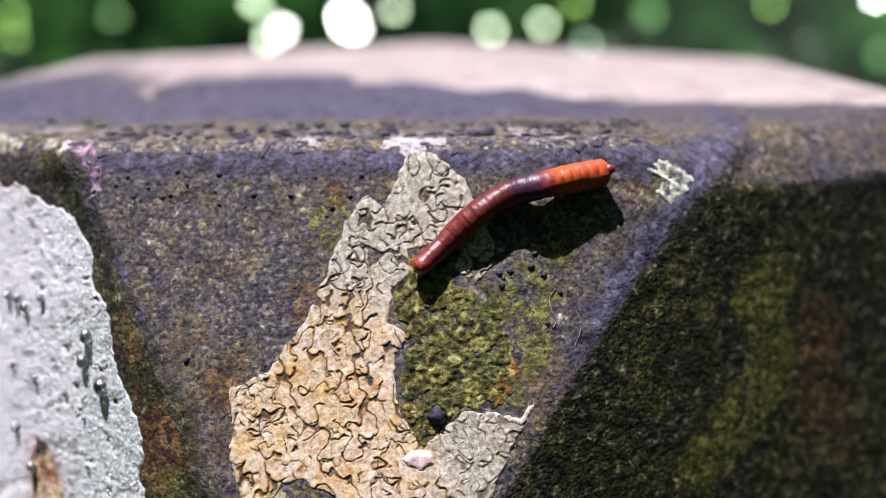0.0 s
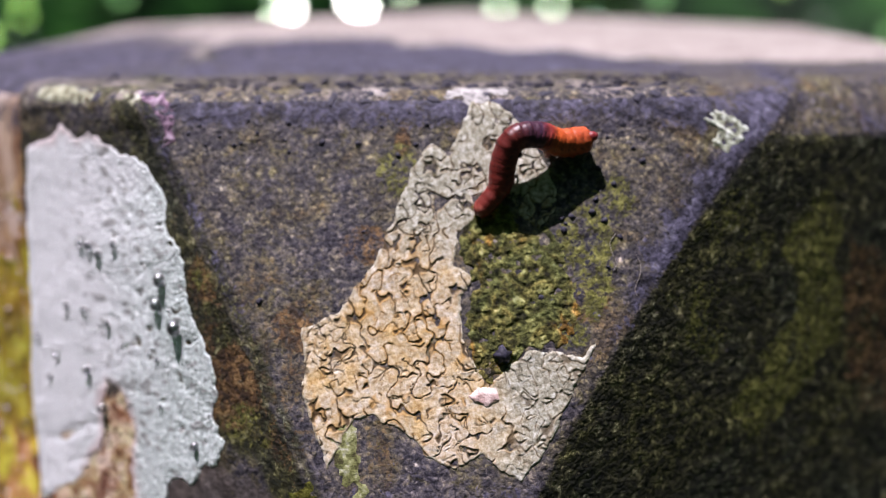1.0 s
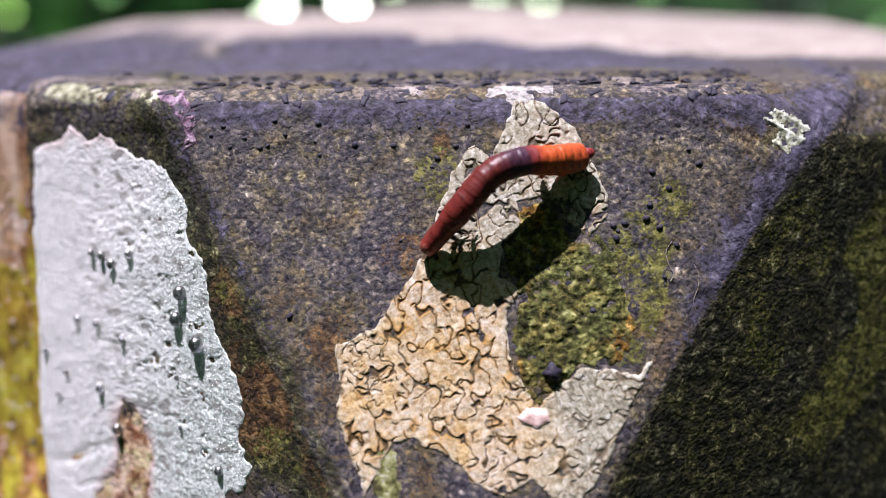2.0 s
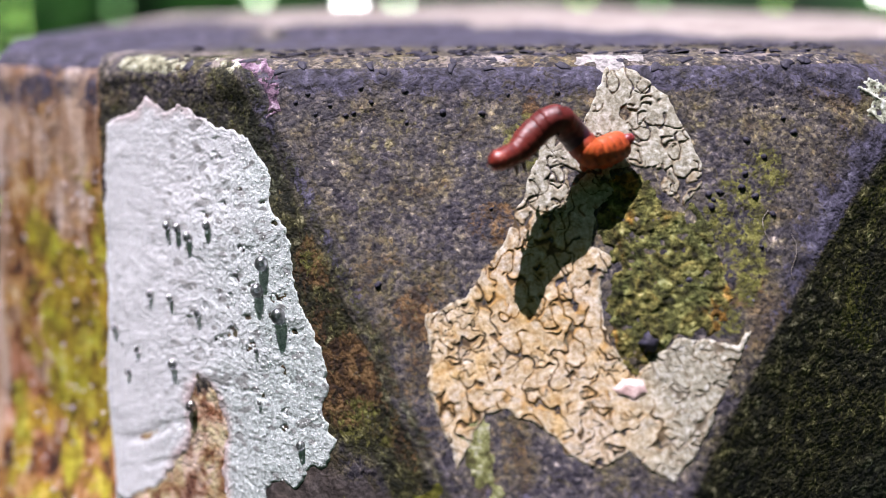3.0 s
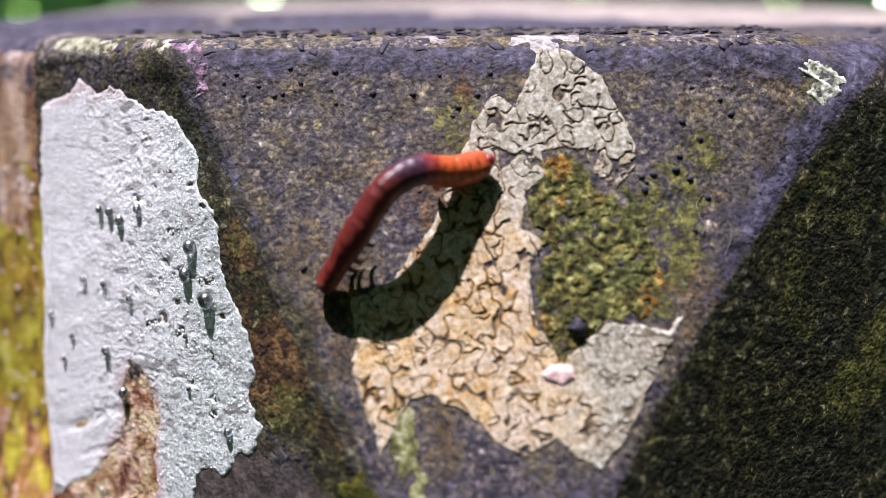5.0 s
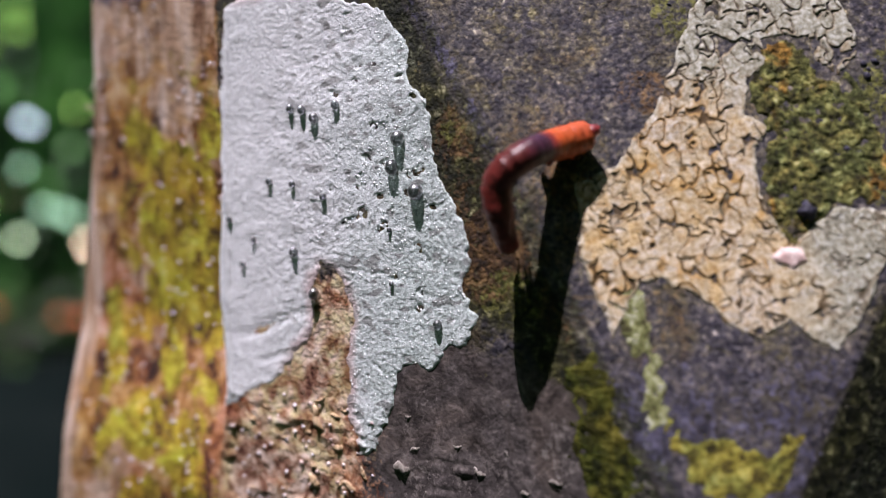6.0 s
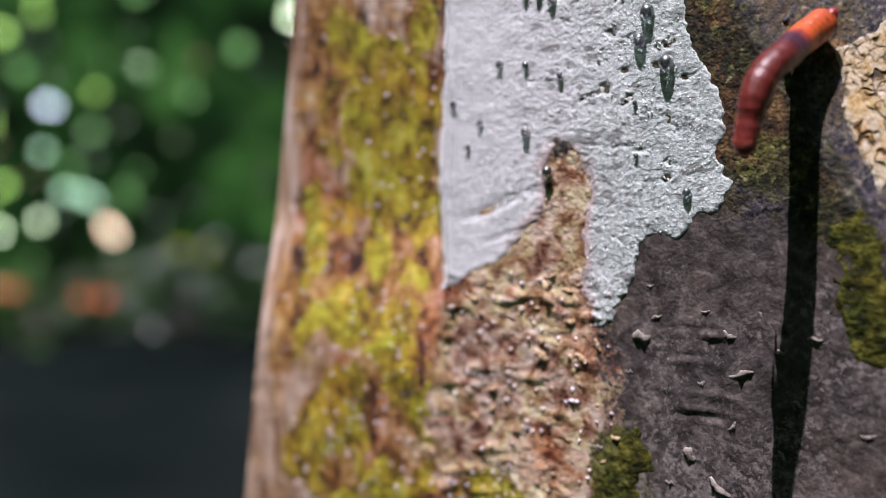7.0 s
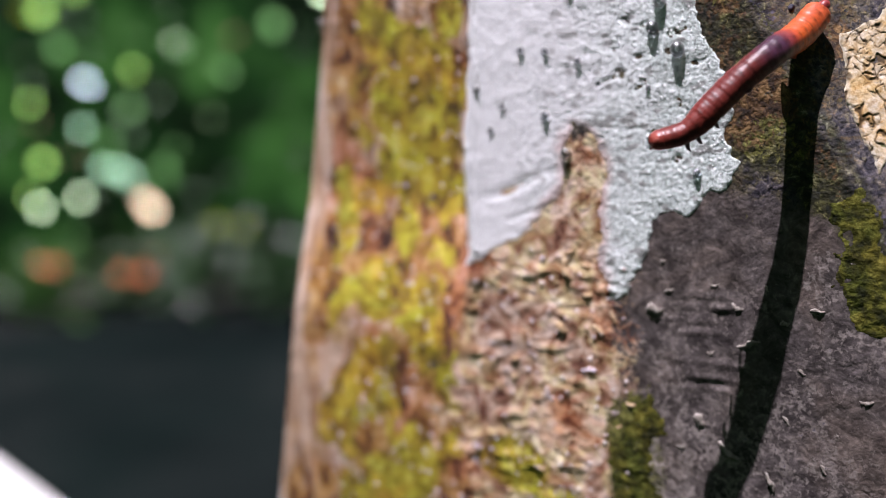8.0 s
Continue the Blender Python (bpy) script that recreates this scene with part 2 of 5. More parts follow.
    def layer(channel, stops, size, edge=0.5, tints=None, where=None):
        nonlocal out
        n = noise_node(nodes, links, where or coord, 1 / size, 6.0, 0.70, 0.6)
        col = ramp(nodes, stops)
        links.new(n.outputs[0], col.inputs[0])
        rag = maths(nodes, links, "MULTIPLY", maths(nodes, links, "SUBTRACT", stain.outputs[0], 0.5), edge)
        raw = nodes.new("ShaderNodeMath")
        raw.operation = "MULTIPLY_ADD"
        links.new(maths(nodes, links, "SUBTRACT", grain.outputs[0], 0.5), raw.inputs[0])
        raw.inputs[1].default_value = 1.3 * edge
        links.new(maths(nodes, links, "ADD", channel, rag), raw.inputs[2])
        fac = nodes.new("ShaderNodeMapRange")
        fac.inputs["From Min"].default_value = 0.35
        fac.inputs["From Max"].default_value = 0.65
        links.new(raw.outputs[0], fac.inputs["Value"])
        colour = col.outputs[0]
        if tints:
            hue = ramp(nodes, tints)
            links.new(broad.outputs[0], hue.inputs[0])
            colour = blend(nodes, links, 1.0, colour, hue.outputs[0], "MULTIPLY")
        out = blend(nodes, links, fac.outputs[0], out, colour)

    def channels(name):
        a = nodes.new("ShaderNodeVertexColor")
        a.layer_name = name
        s = nodes.new("ShaderNodeSeparateColor")
        links.new(a.outputs["Color"], s.inputs[0])
        return [*s.outputs[:3], a.outputs["Alpha"]]

    algae_and_shade, rust, moss, _ = channels("growth")
    pale, cream, dark, slate = channels("ground")
    strip, crumb, olive_cover, _ = channels("zone")
    streaky = nodes.new("ShaderNodeMapping")
    streaky.inputs["Scale"].default_value = (1.3, 1.3, 0.14)
    links.new(coord, streaky.inputs["Vector"])
    layer(slate, [(0.36, (0.030, 0.023, 0.022)), (0.46, (0.068, 0.055, 0.052)), (0.56, (0.115, 0.096, 0.090)), (0.68, (0.23, 0.19, 0.18))], 0.0016, 0.5, [(0.38, (0.85, 0.85, 0.88)), (0.5, (1.0, 1.0, 1.0)), (0.62, (1.15, 1.08, 1.0))])
    # dark stain and painted shade; the brightest stop paints sun-caught grains
    layer(dark, [(0.38, (0.005, 0.006, 0.004)), (0.50, (0.023, 0.023, 0.012)), (0.59, (0.075, 0.074, 0.038)), (0.68, (0.36, 0.35, 0.25))], 0.0011, 0.4, [(0.38, (0.85, 0.9, 0.9)), (0.5, (1.1, 1.05, 0.9)), (0.62, (1.35, 1.3, 0.8))])
    layer(strip, [(0.39, (0.026, 0.011, 0.012)), (0.45, (0.13, 0.052, 0.026)), (0.51, (0.35, 0.18, 0.068)), (0.57, (0.50, 0.31, 0.17)), (0.63, (0.56, 0.42, 0.36)), (0.71, (0.78, 0.70, 0.74))], 0.0030, 0.8,
          [(0.38, (1.05, 0.80, 0.80)), (0.5, (1.0, 0.95, 0.70)), (0.62, (1.05, 1.0, 0.60))], upright.outputs[0])
    layer(pale, [(0.38, (0.20, 0.10, 0.055)), (0.46, (0.44, 0.28, 0.18)), (0.54, (0.60, 0.44, 0.33)), (0.61, (0.72, 0.58, 0.50)), (0.72, (0.85, 0.76, 0.72))], 0.0030, 0.8, None, streaky.outputs[0])
    layer(crumb, [(0.36, (0.08, 0.026, 0.018)), (0.43, (0.28, 0.15, 0.085)), (0.50, (0.50, 0.38, 0.26)), (0.55, (0.62, 0.53, 0.39)), (0.61, (0.72, 0.64, 0.52)), (0.70, (0.86, 0.78, 0.74))], 0.0026, 1.0,
          [(0.38, (1.1, 0.68, 0.50)), (0.45, (1.2, 1.02, 1.0)), (0.52, (1.12, 1.08, 0.80)), (0.58, (1.15, 1.0, 1.05)), (0.66, (1.0, 0.88, 0.95))])
    layer(rust, [(0.36, (0.016, 0.009, 0.007)), (0.45, (0.052, 0.028, 0.014)), (0.53, (0.120, 0.064, 0.024)), (0.62, (0.27, 0.16, 0.068))], 0.0012, 1.2)
    layer(moss, [(0.36, (0.055, 0.028, 0.010)), (0.44, (0.23, 0.145, 0.016)), (0.53, (0.43, 0.33, 0.028)), (0.62, (0.58, 0.50, 0.06)), (0.72, (0.70, 0.66, 0.25))], 0.0022, 1.4,
          [(0.38, (1.1, 0.9, 0.9)), (0.5, (1.0, 1.0, 1.0)), (0.62, (0.85, 1.0, 0.8))], upright.outputs[0])
    layer(olive_cover, [(0.36, (0.020, 0.018, 0.006)), (0.45, (0.066, 0.064, 0.015)), (0.54, (0.138, 0.136, 0.028)), (0.64, (0.29, 0.28, 0.08))], 0.0009, 1.5)
    layer(cream, [(0.35, (0.21, 0.172, 0.155)), (0.52, (0.35, 0.30, 0.275)), (0.7, (0.45, 0.40, 0.37))], 0.006, 0.9)
    # algae colour, which also paints the shaded front of the top
    layer(algae_and_shade, [(0.38, (0.013, 0.011, 0.018)), (0.47, (0.046, 0.042, 0.064)), (0.57, (0.088, 0.080, 0.128)), (0.70, (0.20, 0.19, 0.25))], 0.0014, 1.5)
    links.new(out, bsdf.inputs["Base Color"])
    gloss = nodes.new("ShaderNodeMapRange")
    gloss.inputs["To Min"].default_value, gloss.inputs["To Max"].default_value = 0.62, 0.95
    links.new(grain.outputs[0], gloss.inputs["Value"])
    links.new(gloss.outputs[0], bsdf.inputs["Roughness"])
    bsdf.inputs["Specular IOR Level"].default_value = 0.35
    rough_a = noise_node(nodes, links, coord, 1150, 4.0, 0.6)
    height = maths(nodes, links, "SUBTRACT", rough_a.outputs[0], maths(nodes, links, "MULTIPLY", cells.outputs["Distance"], 0.24))
    bump = nodes.new("ShaderNodeBump")
    links.new(maths(nodes, links, "SUBTRACT", 1.0, maths(nodes, links, "MULTIPLY", slate, 0.6), True), bump.inputs["Strength"])
    bump.inputs["Distance"].default_value = 0.00027
    links.new(height, bump.inputs["Height"])
    links.new(bump.outputs[0], bsdf.inputs["Normal"])
    return m


def lichen_material():
    """Cream crust: ochre in the middle, grey and greenish at the upper end and the lower right."""
    m, nodes, links, bsdf = nodes_of("cracked_lichen")
    coord = nodes.new("ShaderNodeTexCoord").outputs["Object"]
    grain = noise_node(nodes, links, coord, 2200, 4.0, 0.62, 0.3)
    warm = ramp(nodes, [(0.34, (0.38, 0.27, 0.16)), (0.45, (0.52, 0.42, 0.285)), (0.56, (0.62, 0.54, 0.42)), (0.70, (0.74, 0.69, 0.63))])
    cool = ramp(nodes, [(0.34, (0.21, 0.19, 0.14)), (0.46, (0.35, 0.33, 0.25)), (0.57, (0.49, 0.47, 0.39)), (0.70, (0.68, 0.67, 0.62))])
    links.new(grain.outputs[0], warm.inputs[0])
    links.new(grain.outputs[0], cool.inputs[0])
    ochre = noise_node(nodes, links, coord, 260, 3.0, 0.6, 0.6)
    tint = ramp(nodes, [(0.38, (1.0, 0.98, 0.98)), (0.52, (1.0, 0.94, 0.82)), (0.66, (0.98, 0.80, 0.50))])
    links.new(ochre.outputs[0], tint.inputs[0])
    warm_out = blend(nodes, links, 1.0, warm.outputs[0], tint.outputs[0], "MULTIPLY")
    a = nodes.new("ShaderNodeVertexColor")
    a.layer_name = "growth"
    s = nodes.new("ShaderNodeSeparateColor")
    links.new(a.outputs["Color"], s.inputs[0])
    out = blend(nodes, links, s.outputs[0], warm_out, cool.outputs[0])
    out = blend(nodes, links, s.outputs[2], out, (0.50, 0.28, 0.075))
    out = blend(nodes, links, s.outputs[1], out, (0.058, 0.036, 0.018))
    links.new(out, bsdf.inputs["Base Color"])
    bsdf.inputs["Roughness"].default_value = 0.85
    bsdf.inputs["Specular IOR Level"].default_value = 0.2
    bumped(nodes, links, bsdf, coord, 1300, 3800, 0.00010)
    return m


def white_material():
    """Chalky white crust, greyer, greener and more granular towards one side."""
    m, nodes, links, bsdf = nodes_of("white_lichen")
    coord = nodes.new("ShaderNodeTexCoord").outputs["Object"]
    grain = noise_node(nodes, links, coord, 2600, 4.0, 0.62, 0.2)
    white = ramp(nodes, [(0.30, (0.74, 0.73, 0.74)), (0.45, (0.86, 0.86, 0.87)), (0.60, (0.92, 0.92, 0.94))])
    grey = ramp(nodes, [(0.36, (0.38, 0.43, 0.41)), (0.47, (0.63, 0.70, 0.675)), (0.56, (0.77, 0.83, 0.81)), (0.66, (0.93, 0.96, 0.95))])
    links.new(grain.outputs[0], white.inputs[0])
    links.new(grain.outputs[0], grey.inputs[0])
    a = nodes.new("ShaderNodeVertexColor")
    a.layer_name = "growth"
    s = nodes.new("ShaderNodeSeparateColor")
    links.new(a.outputs["Color"], s.inputs[0])
    out = blend(nodes, links, s.outputs[0], white.outputs[0], grey.outputs[0])
    out = blend(nodes, links, s.outputs[1], out, (0.66, 0.42, 0.40))
    out = blend(nodes, links, s.outputs[2], out, (0.24, 0.23, 0.22))
    links.new(out, bsdf.inputs["Base Color"])
    bsdf.inputs["Roughness"].default_value = 0.9
    bsdf.inputs["Specular IOR Level"].default_value = 0.2
    bumped(nodes, links, bsdf, coord, 2600, 5600, 0.00015)
    return m


def body_material(name, stops, rough=0.38):
    m = crusty(name, stops, 0.0009, [(0.35, (0.75, 0.7, 0.75)), (0.6, (1.1, 1.05, 1.0))], 0.0035, rough, 0.00006, 0.5)
    bsdf = m.node_tree.nodes["Principled BSDF"]
    bsdf.inputs["Subsurface Weight"].default_value = 0.12
    bsdf.inputs["Subsurface Radius"].default_value = (0.0012, 0.0004, 0.0002)
    bsdf.inputs["Subsurface Scale"].default_value = 0.5
    return m


def skin_material():
    """Caterpillar skin: orange behind, a dusky violet belt, then red-brown, by the place along the body."""
    m, nodes, links, bsdf = nodes_of("caterpillar_skin")
    coord = nodes.new("ShaderNodeTexCoord").outputs["Object"]
    a = nodes.new("ShaderNodeVertexColor")
    a.layer_name = "along"
    s = nodes.new("ShaderNodeSeparateColor")
    links.new(a.outputs["Color"], s.inputs[0])
    hue = ramp(nodes, [(0.0, (0.54, 0.095, 0.028)), (0.22, (0.56, 0.098, 0.020)), (0.27, (0.28, 0.036, 0.026)), (0.33, (0.060, 0.018, 0.040)), (0.40, (0.060, 0.016, 0.034)), (0.48, (0.125, 0.017, 0.015)), (0.80, (0.165, 0.021, 0.015)), (1.0, (0.17, 0.023, 0.017))])
    links.new(s.outputs[0], hue.inputs[0])
    grain = noise_node(nodes, links, coord, 900, 5.0, 0.65, 0.4)
    mottle = ramp(nodes, [(0.34, (0.45, 0.40, 0.45)), (0.48, (0.92, 0.90, 0.92)), (0.60, (1.12, 1.15, 1.2)), (0.74, (1.35, 1.7, 1.9))])
    links.new(grain.outputs[0], mottle.inputs[0])
    out = blend(nodes, links, 1.0, hue.outputs[0], mottle.outputs[0], "MULTIPLY")
    links.new(out, bsdf.inputs["Base Color"])
    bsdf.inputs["Roughness"].default_value = 0.42
    bsdf.inputs["Specular IOR Level"].default_value = 0.5
    bsdf.inputs["Subsurface Weight"].default_value = 0.10
    bsdf.inputs["Subsurface Radius"].default_value = (0.0012, 0.0004, 0.0002)
    bsdf.inputs["Subsurface Scale"].default_value = 0.5
    bumped(nodes, links, bsdf, coord, 900, 2600, 0.00006)
    return m


def glass_material():
    m, nodes, links, bsdf = nodes_of("water")
    bsdf.inputs["Base Color"].default_value = (0.34, 0.35, 0.38, 1)
    bsdf.inputs["Transmission Weight"].default_value = 1.0
    bsdf.inputs["IOR"].default_value = 1.333
    bsdf.inputs["Roughness"].default_value = 0.05
    bsdf.inputs["Coat Weight"].default_value = 1.0
    bsdf.inputs["Coat Roughness"].default_value = 0.34
    bsdf.inputs["Coat IOR"].default_value = 2.4
    return m


MAT_POST = post_material()
MAT_LICHEN = lichen_material()
MAT_WHITE = white_material()
MAT_CHALK = crusty("chalky_lichen", [(0.34, (0.16, 0.15, 0.15)), (0.46, (0.36, 0.34, 0.33)), (0.56, (0.48, 0.45, 0.44)), (0.7, (0.58, 0.56, 0.55))], 0.0007, None, 0.01, 0.9, 0.0003)
MAT_CORNER = crusty("greenish_white_lichen", [(0.36, (0.10, 0.10, 0.07)), (0.46, (0.34, 0.36, 0.26)), (0.55, (0.60, 0.63, 0.52)), (0.66, (0.82, 0.84, 0.78))], 0.0008, None, 0.01, 0.9, 0.0003)
MAT_TIP = crusty("olive_yellow_moss", [(0.36, (0.030, 0.024, 0.008)), (0.45, (0.12, 0.105, 0.020)), (0.54, (0.25, 0.235, 0.040)), (0.66, (0.42, 0.41, 0.12))], 0.0009,
                 [(0.4, (0.8, 0.85, 0.9)), (0.6, (1.1, 1.0, 0.9))], 0.004, 0.95, 0.0004)
# grit whose pale colour paints the glints of wet granules
MAT_GLINT_GRIT = crusty("glint_grit", [(0.36, (0.45, 0.38, 0.40)), (0.50, (0.68, 0.62, 0.62)), (0.66, (0.86, 0.82, 0.84))], 0.0030, [(0.4, (1.0, 0.80, 0.72)), (0.55, (1.0, 1.0, 1.0)), (0.66, (0.9, 0.85, 1.0))], 0.006, 0.30, 0.0001, 0.6)
MAT_EDGE = crusty("yellow_green_lichen", [(0.36, (0.06, 0.055, 0.022)), (0.45, (0.16, 0.165, 0.058)), (0.54, (0.28, 0.29, 0.13)), (0.66, (0.50, 0.49, 0.38))], 0.0009, None, 0.01, 0.9, 0.0003)
MAT_WHITE_GRIT = crusty("chalk_granule", [(0.36, (0.66, 0.69, 0.68)), (0.50, (0.80, 0.82, 0.81)), (0.66, (0.92, 0.93, 0.92))], 0.0020, None, 0.01, 0.8, 0.00005, 0.3)
MAT_MOSS = crusty("green_moss", [(0.34, (0.014, 0.013, 0.006)), (0.44, (0.055, 0.053, 0.016)), (0.53, (0.125, 0.118, 0.036)), (0.61, (0.25, 0.235, 0.075)), (0.70, (0.44, 0.42, 0.20))], 0.0008,
                  [(0.36, (0.62, 0.72, 0.72)), (0.47, (0.95, 1.0, 0.95)), (0.56, (1.1, 1.0, 0.9)), (0.64, (1.7, 0.95, 0.6))], 0.0035, 0.95, 0.0004)
MAT_DULL_MOSS = crusty("dull_green_moss", [(0.34, (0.012, 0.013, 0.003)), (0.46, (0.045, 0.047, 0.007)), (0.56, (0.10, 0.10, 0.014)), (0.70, (0.21, 0.21, 0.05))], 0.0011,
                       [(0.40, (0.8, 0.9, 0.8)), (0.62, (1.2, 1.05, 0.9))], 0.005, 0.95, 0.0004)
MAT_YELLOW = crusty("yellow_moss", [(0.34, (0.07, 0.050, 0.008)), (0.44, (0.25, 0.205, 0.018)), (0.54, (0.42, 0.38, 0.035)), (0.66, (0.62, 0.60, 0.14))], 0.0010,
                    [(0.4, (0.85, 0.85, 0.8)), (0.6, (1.05, 1.0, 1.0))], 0.006, 0.9, 0.0004)
MAT_GREEN_CRUST = crusty("green_grey_lichen", [(0.36, (0.07, 0.065, 0.045)), (0.45, (0.22, 0.215, 0.14)), (0.54, (0.40, 0.40, 0.28)), (0.66, (0.62, 0.62, 0.54))], 0.0010,
                         None, 0.01, 0.9, 0.0004)
MAT_LILAC = crusty("lilac_lichen", [(0.36, (0.05, 0.035, 0.055)), (0.46, (0.17, 0.10, 0.15)), (0.56, (0.36, 0.25, 0.33)), (0.68, (0.66, 0.58, 0.64))], 0.0009, None, 0.01, 0.9, 0.0004)
MAT_BUMP = crusty("black_fruit_body", [(0.35, (0.014, 0.012, 0.020)), (0.55, (0.040, 0.036, 0.060)), (0.75, (0.10, 0.095, 0.14))], 0.0006, None, 0.01, 0.62, 0.0001, 0.35)
MAT_CHIP = crusty("pale_chip", [(0.34, (0.38, 0.23, 0.12)), (0.50, (0.62, 0.45, 0.28)), (0.66, (0.78, 0.66, 0.50))], 0.0010, None, 0.01, 0.8, 0.0002)
MAT_GREY_CHIP = crusty("grey_chip", [(0.34, (0.15, 0.12, 0.10)), (0.50, (0.28, 0.25, 0.22)), (0.66, (0.45, 0.40, 0.36))], 0.0010, None, 0.01, 0.8, 0.0002)
MAT_PINK = crusty("pink_flake", [(0.3, (0.58, 0.38, 0.35)), (0.5, (0.74, 0.56, 0.52)), (0.7, (0.84, 0.70, 0.66))], 0.0010, None, 0.01, 0.8, 0.0002)
MAT_WATER = glass_material()
MAT_SKIN = skin_material()
MAT_ORANGE = body_material("orange_skin", [(0.36, (0.20, 0.018, 0.006)), (0.47, (0.48, 0.060, 0.012)), (0.57, (0.66, 0.12, 0.03)), (0.68, (0.85, 0.40, 0.26))])
MAT_FLAP = body_material("pink_flap_skin", [(0.36, (0.22, 0.020, 0.022)), (0.52, (0.42, 0.07, 0.07)), (0.68, (0.66, 0.26, 0.24))])
MAT_HEAD = body_material("red_head", [(0.32, (0.12, 0.014, 0.011)), (0.50, (0.24, 0.034, 0.024)), (0.68, (0.45, 0.13, 0.10))])
MAT_CLAW = crusty("dark_claw", [(0.3, (0.015, 0.008, 0.008)), (0.7, (0.05, 0.02, 0.02))], 0.0006, None, 0.01, 0.4, 0.00005, 0.5)


# ---- the post ----
AXIS = (-0.73, 7.2)


def build_post():
    xs = np.r_[np.linspace(-7.5, -5.8, 50), np.linspace(-5.77, 2.6, 300), np.linspace(2.63, 6.04, 70)]
    nf = len(xs)
    zr = np.r_[-90, -60, -30, -16, np.linspace(-9, -6, 12), np.linspace(-5.97, 1.9, 262)]
    up = np.linspace(0, 1, 34)[1:]
    ins = np.r_[np.geomspace(0.03, 1.0, 34), np.linspace(1.06, 5.5, 46), np.linspace(5.7, 7.0, 6)]
    rows = []

    def plane(px, py):
        return 2.57 + 0.17 * np.clip(py - 0.8, 0, 2.7) + 0.177 * np.maximum(py - 3.5, 0) - 0.034 * np.maximum(px - 0.5, 0) * smooth(1.5, 8.0, py)

    def sides(z_row, x_left, y_left, x_right, y_right, k):
        """The four hidden corners, coarse."""
        pts = [(x_right + 0.02, y_right + 0.3), (6.04 * k + 0.1, 11.2), (-0.73, 15.3), (-7.5 * k - 0.1, 11.2), (x_left - 0.02, y_left + 0.3)]
        return [(px, py, z_row) for px, py in pts]

    def add(x, y, z, k, rise=0.0):
        line = np.stack([x, y, z], 1)
        extra = np.array(sides(z[-1], x[0], y[0], x[-1], y[-1], k))
        extra[-1, 2] = extra[-2, 2] = z[0]
        if rise:
            extra[:, 2] = 1.9 + (plane(extra[:, 0], extra[:, 1]) - 1.9) * rise
        rows.append(np.vstack([line, extra]))

    for z in zr:
        k = 1 - 0.0176 * max(min(z, 1.0), -12)
        x = -0.73 + (xs + 0.73) * k
        add(x, front(x, np.full(nf, z)), np.full(nf, z), k)
    zt = top_z(xs)
    for u in up:
        z = 1.9 + (zt - 1.9) * (1 - (1 - u) ** 1.7)
        k = 1 - 0.0176 * 1.0
        x = -0.73 + (xs + 0.73) * k
        add(x, front(x, z), z, k, u)
    x0, y0, z0 = rows[-1][:nf].T
    for i in ins:
        s = np.minimum(i / 7.2, 0.985)
        x = x0 + (AXIS[0] - x0) * s
        y = y0 + (AXIS[1] - y0) * s
        z = z0 + plane(x, y) - plane(x0, y0) + 0.03 * fbm(x, y, z0, 0.9, 3, 41) * smooth(0.05, 0.5, i) + 0.012 * fbm(x, y, z0, 0.16, 2, 43)
        line = np.stack([x, y, z], 1)
        back = rows[-1][nf:].copy()
        base = rows[len(zr) + len(up) - 1][nf:]
        back[:, 0] = base[:, 0] + (AXIS[0] - base[:, 0]) * s
        back[:, 1] = base[:, 1] + (AXIS[1] - base[:, 1]) * s
        back[:, 2] = plane(back[:, 0], back[:, 1])
        rows.append(np.vstack([line, back]))
    cols = nf + 5
    verts = np.vstack(rows)
    faces = [tuple(f) for f in grid_faces(len(rows), cols, wrap=True)]
    last = (len(rows) - 1) * cols
    faces.append(tuple(range(last, last + cols)))
    ob = mesh_ob("post", verts, faces, MAT_POST)
    x, y, z = verts.T
    top = np.repeat(np.arange(len(rows)) >= len(zr) + 20, cols)
    n1, n2, n3 = fbm(x, y, z, 1.1, 4, 51), fbm(x, y, z, 0.5, 4, 61), fbm(x, y, z, 2.0, 3, 71)
    lv, rv, cv = left_y(x), right_y(x), cut_y(x, z)
    on_l = smooth(-0.04, 0.10, lv - np.maximum(cv, rv))
    on_r = smooth(-0.02, 0.06, rv - np.maximum(cv, lv)) * ~top
    on_c = (1 - on_l) * (1 - on_r)
    rim = smooth(2.05, 2.35, z + 0.10 * n2) * ~top
    # algae film along the arrises of the cut and on the shoulder; shade painted on the top
    gap_r, gap_l = np.abs(cv - rv), np.abs(cv - lv)
    algae_and_shade = np.maximum.reduce([
        on_c * smooth(0.22, 0.0, gap_r + 0.16 * n2) * 0.95 * smooth(-0.1, 0.9, z), on_c * smooth(0.20, 0.02, gap_l + 0.20 * n2) * (0.45 + 0.4 * n2) * smooth(-0.5, 0.8, z),
        rim * on_c * (0.72 + 0.5 * n2), on_c * smooth(-1.0, -1.3, z + 0.15 * n1) * (z > -2.4) * 0.46,
        top * smooth(2.0, 2.9, y + 0.6 * n1) * (0.45 + 0.5 * smooth(2.2, 0.6, x) + 0.3 * n2), on_r * smooth(1.92, 2.12, z + 0.06 * n2) * (0.25 + 0.5 * n2)])
    from_edge = x - (-0.73 - 6.77 * (1 - 0.0176 * np.clip(z, -12, 1)))
    low = smooth(-1.9, -2.3, z)
    strip = on_l * smooth(-5.38, -5.56, x + low * (0.45 * n1 + 0.3 * n2)) * ~top

